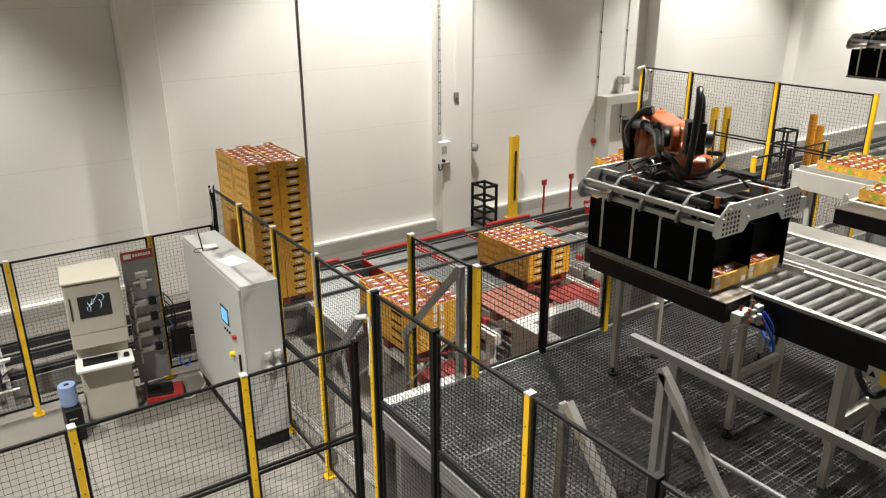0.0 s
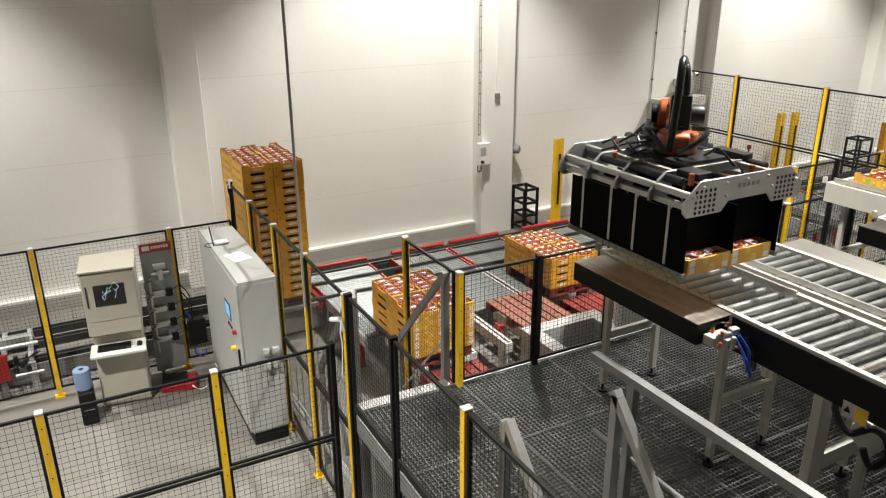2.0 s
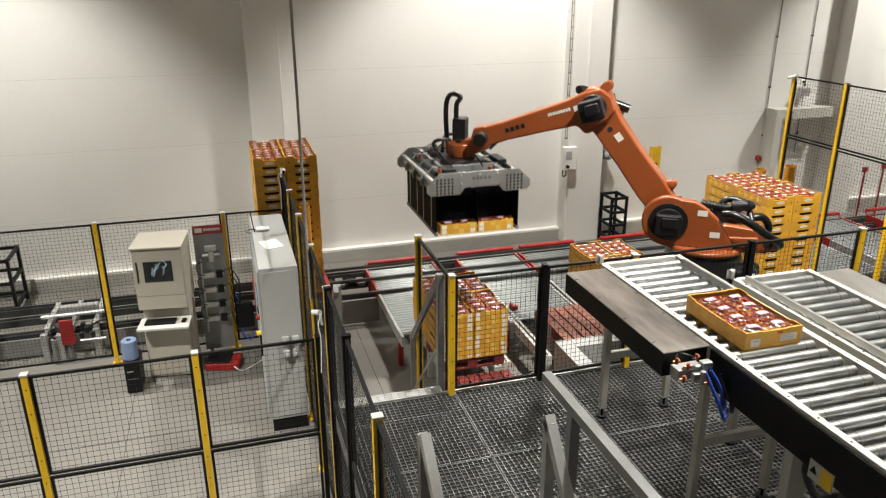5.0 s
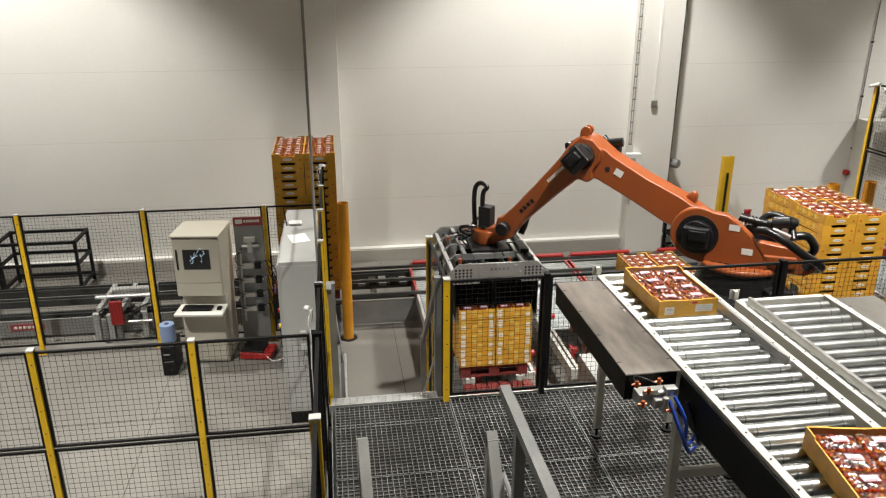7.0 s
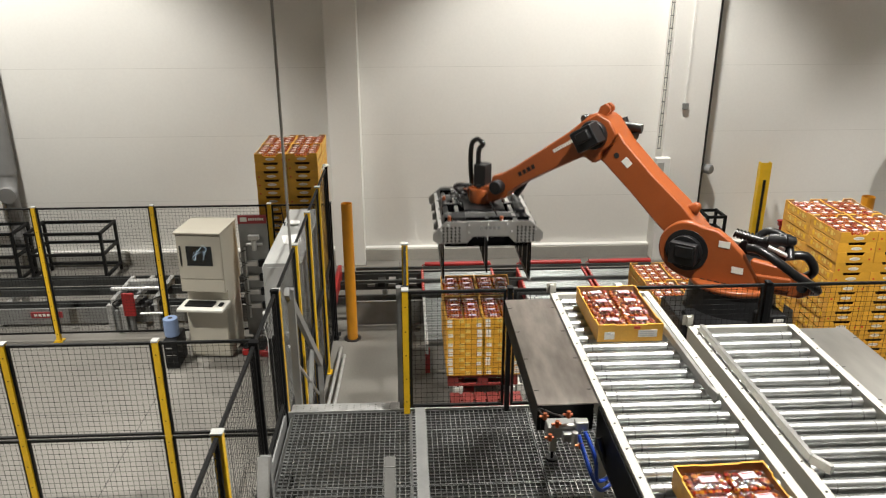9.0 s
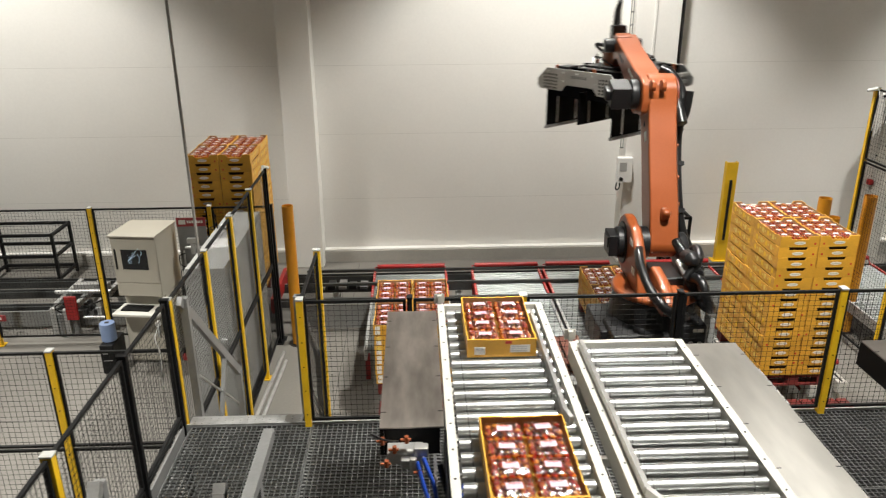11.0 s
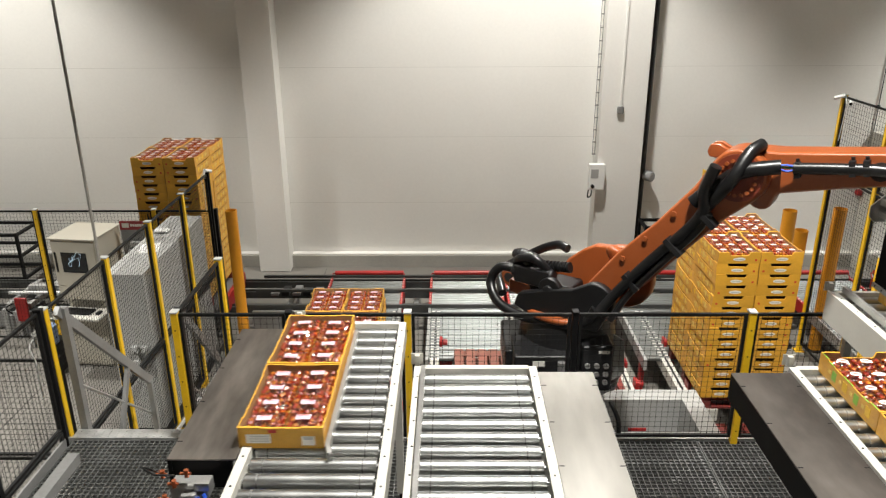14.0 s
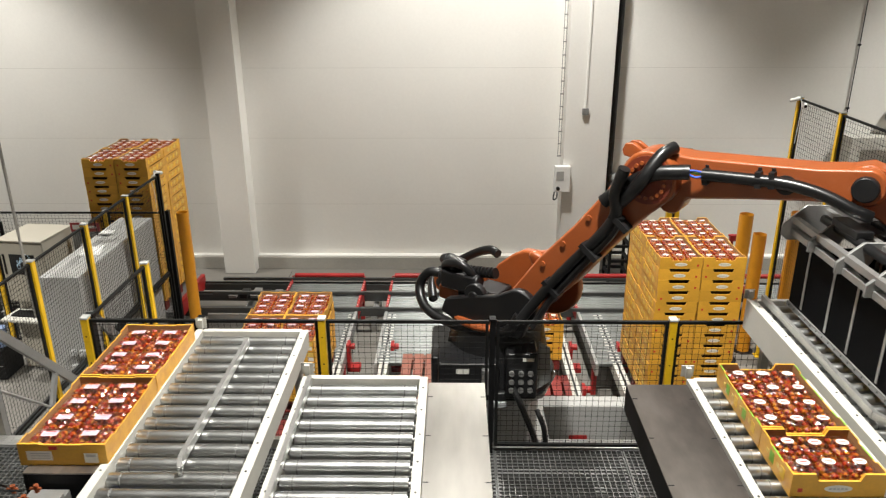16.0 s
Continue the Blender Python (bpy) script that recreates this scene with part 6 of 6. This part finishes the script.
# ---- what moves ----


def spline(rows, t):
    """Smooth values between rows of (t, a, b, ...)."""
    if t <= rows[0][0]:
        return rows[0][1:]
    if t >= rows[-1][0]:
        return rows[-1][1:]
    i = max(k for k in range(len(rows) - 1) if rows[k][0] <= t)
    h = rows[i + 1][0] - rows[i][0]
    u = (t - rows[i][0]) / h
    out = []
    for c in range(1, len(rows[0])):
        def slope(k):
            if k <= 0 or k >= len(rows) - 1:
                return 0.0
            a = (rows[k][c] - rows[k - 1][c]) / (rows[k][0] - rows[k - 1][0])
            b = (rows[k + 1][c] - rows[k][c]) / (rows[k + 1][0] - rows[k][0])
            return 0.0 if a * b <= 0 else 2 * a * b / (a + b)
        p, q = rows[i][c], rows[i + 1][c]
        m, n = slope(i) * h, slope(i + 1) * h
        out.append((2 * u ** 3 - 3 * u * u + 1) * p + (u ** 3 - 2 * u * u + u) * m + (-2 * u ** 3 + 3 * u * u) * q + (u ** 3 - u * u) * n)
    return out


def solve_arm(r, z):
    """Angles of link arm and fore-arm that bring the gripper's foot to r, z."""
    wr, wz = r - HAND - AX, z + DROP - AZ
    d = min(math.hypot(wr, wz), L1 + L2 - 0.002)
    base = math.atan2(wz, wr)
    a = math.acos((L1 * L1 + d * d - L2 * L2) / (2 * L1 * d))
    b = math.acos((L1 * L1 + L2 * L2 - d * d) / (2 * L1 * L2))
    return base + a, base + a + b - math.pi


# t, turn of the base, reach, height of the gripper's foot, turn of the gripper
REACH = [
    (0, 227.9, 2.86, 2.79, 0), (0.5, 227.9, 2.86, 2.82, 0), (1, 227.9, 2.86, 2.88, 0), (1.5, 227.9, 2.86, 2.97, 0), (2, 227.4, 2.85, 3.05, 0),
    (2.5, 221.5, 2.58, 3.12, 0), (3, 211, 2.50, 3.15, 0), (3.5, 194.5, 2.56, 3.25, 0), (4, 174.0, 2.57, 3.19, 0), (4.2, 165.0, 2.56, 3.17, 0),
    (5, 146, 2.72, 2.3, 0), (5.6, 143, 2.78, 1.5, 0), (6.3, 143, 2.78, 1.28, 0), (7, 143, 2.79, 1.26, 0), (8.2, 142.7, 2.79, 1.25, 0),
    (8.9, 142.7, 2.78, 1.7, 0), (9.6, 141, 2.68, 2.8, -2), (10.3, 130, 2.55, 3.17, -16), (10.5, 117, 2.50, 3.2, -27), (10.8, 101, 2.50, 3.21, -42), (11, 87, 2.44, 3.2, -52),
    (11.5, 63.5, 2.48, 3.22, -82), (12, 31.6, 2.49, 3.16, -120), (12.5, 8, 2.52, 3.09, -150), (13, -20, 2.53, 3.09, -172), (13.5, -34.8, 2.82, 3.04, -180), (14, -34.4, 2.81, 2.87, -180),
    (14.5, -34.2, 2.80, 2.79, -180), (16, -34.2, 2.80, 2.79, -180),
]


def gripper_pose(t):
    az, r, z, yaw = spline(REACH, t)
    a = radians(az)
    # the frame hangs a little off the flange's middle
    return pose(BASE[0] + r * math.cos(a), BASE[1] + r * math.sin(a), z, 0, 0, yaw) @ pose(-0.06 * min(1, -yaw / 180), 0.13 * min(1, -yaw / 180), 0)


def motions():
    times = [round(k * 0.1, 2) for k in range(161)]
    rows = {o: [] for o in (carousel, link_arm, fore_arm, wrist, gripper)}
    for t in times:
        az, r, z, yaw = spline(REACH, t)
        a2, a3 = solve_arm(r, z)
        turn = pose(0, 0, 0, 0, 0, az)
        e = (AX + L1 * math.cos(a2), AZ + L1 * math.sin(a2))
        w = (e[0] + L2 * math.cos(a3), e[1] + L2 * math.sin(a3))
        foot = AZ0
        rows[carousel].append((t, turn))
        rows[link_arm].append((t, turn @ pose(AX, -0.11, AZ - foot, 0, -math.degrees(a2), 0)))
        rows[fore_arm].append((t, turn @ pose(e[0], -0.03, e[1] - foot, 0, -math.degrees(a3), 0)))
        rows[wrist].append((t, turn @ pose(w[0], 0, w[1] - foot)))
        rows[gripper].append((t, gripper_pose(t)))
    for ob, rr in rows.items():
        walk(ob, rr)
    # the cross sheets lift once the trays are down
    for sh in sheets:
        walk(sh, [(t, pose(0, 0, z)) for t, z in ((0, 0), (7.6, 0), (9.2, 0.24), (13.2, 0.24), (14.2, 0), (16, 0))])
    # the four carried trays ride with the gripper, then rest on the half-built stack
    for k, tr in enumerate(carried):
        i, j = divmod(k, 2)
        off = pose((i - 0.5) * (TW + 0.008), (j - 0.5) * (TL + 0.006), 0.0)
        rr = [(t, gripper_pose(t) @ off) for t in times if t <= 7.0]
        rest = rr[-1][1]
        walk(tr, rr + [(16, rest)])
    # trays running in on the rollers, then pushed aside on to the plate
    walk(tray_1, [(t, pose(x, y, BED)) for t, x, y in ((0, 5.15, 0.30), (1, 5.15, 0.86), (2, 5.15, 1.45), (3.5, 5.15, 2.29), (4.2, 5.15, 2.68), (5.4, 5.155, 3.34), (6.3, 5.16, 3.88), (8.2, 5.165, 3.90), (13.2, 5.155, 3.92), (13.5, 5.13, 3.92), (14.0, 4.99, 3.92), (14.5, 4.81, 3.91), (15.2, 4.68, 3.90), (16, 4.63, 3.89))])
    # the second tray swings half round on the rollers before it runs on
    walk(tray_2, [(t, pose(x, y, BED, 0, 0, turn)) for t, x, y, turn in (
        (0, 5.14, -1.9, 0), (4, 5.14, -0.2, 0), (5.8, 5.16, 1.5, 0), (6.3, 5.17, 1.755, 0), (6.8, 5.18, 1.76, -5), (7.2, 5.19, 1.765, -21), (7.5, 5.14, 1.76, -52),
        (7.8, 5.13, 1.785, -84), (8.2, 5.16, 1.81, -129), (8.6, 5.165, 1.84, -163), (9.0, 5.165, 1.88, -178), (9.5, 5.165, 1.96, -180), (10.3, 5.165, 2.14, -180),
        (11, 5.165, 2.49, -180), (11.5, 5.165, 2.79, -180), (12, 5.165, 3.04, -180), (12.5, 5.165, 3.28, -180), (13.2, 5.155, 3.29, -180), (13.5, 5.13, 3.29, -180),
        (14.0, 4.99, 3.29, -180), (14.5, 4.81, 3.28, -180), (15.2, 4.68, 3.27, -180), (16, 4.63, 3.26, -180))])
    walk(pusher, [(t, pose(x, 2.95, BED + 0.03)) for t, x in ((0, 5.43), (13.2, 5.41), (13.5, 5.37), (14.0, 5.22), (14.5, 5.04), (15.2, 4.96), (15.5, 4.98), (16, 5.18))])
    # the tall stack rolls along the transfer line
    for ob in (stack_a, pallet_a, transfer_car):
        z = ob.matrix_basis.translation.z
        y = ob.matrix_basis.translation.y
        walk(ob, [(t, pose(x + TW, y, z)) for t, x in ((0, 3.28), (1.5, 3.02), (3.5, 2.64), (4.2, 2.5), (7, 2.05), (8.2, 1.84), (10.3, 1.66), (11, 1.65), (16, 1.65))])


# a second robot and gripper in the next cell, at rest
TURN2, R2, Z2 = 185, 2.35, 3.4
robot_2 = copy_thing(robot, pose(15.5, 6.1, 0))
tagged(robot_2, "second orange palletising robot in the next cell")
A2, A3 = solve_arm(R2, Z2)
for o in robot_2.children:
    kind_of = o.name.split(".")[0]
    e = (AX + L1 * math.cos(A2), AZ + L1 * math.sin(A2))
    if kind_of == "carousel":
        o.matrix_basis = pose(0, 0, 0, 0, 0, TURN2)
    elif kind_of == "link_arm":
        o.matrix_basis = pose(0, 0, 0, 0, 0, TURN2) @ pose(AX, 0, AZ, 0, -math.degrees(A2), 0)
    elif kind_of == "fore_arm":
        o.matrix_basis = pose(0, 0, 0, 0, 0, TURN2) @ pose(e[0], 0, e[1], 0, -math.degrees(A3), 0)
    elif kind_of == "wrist":
        o.matrix_basis = pose(0, 0, 0, 0, 0, TURN2) @ pose(e[0] + L2 * math.cos(A3), 0, e[1] + L2 * math.sin(A3))
gripper_2 = copy_thing(gripper, pose(15.5 + R2 * math.cos(radians(TURN2)), 6.1 + R2 * math.sin(radians(TURN2)), Z2))
tagged(gripper_2, "second aluminium tray gripper with black curtains in the next cell")
motions()
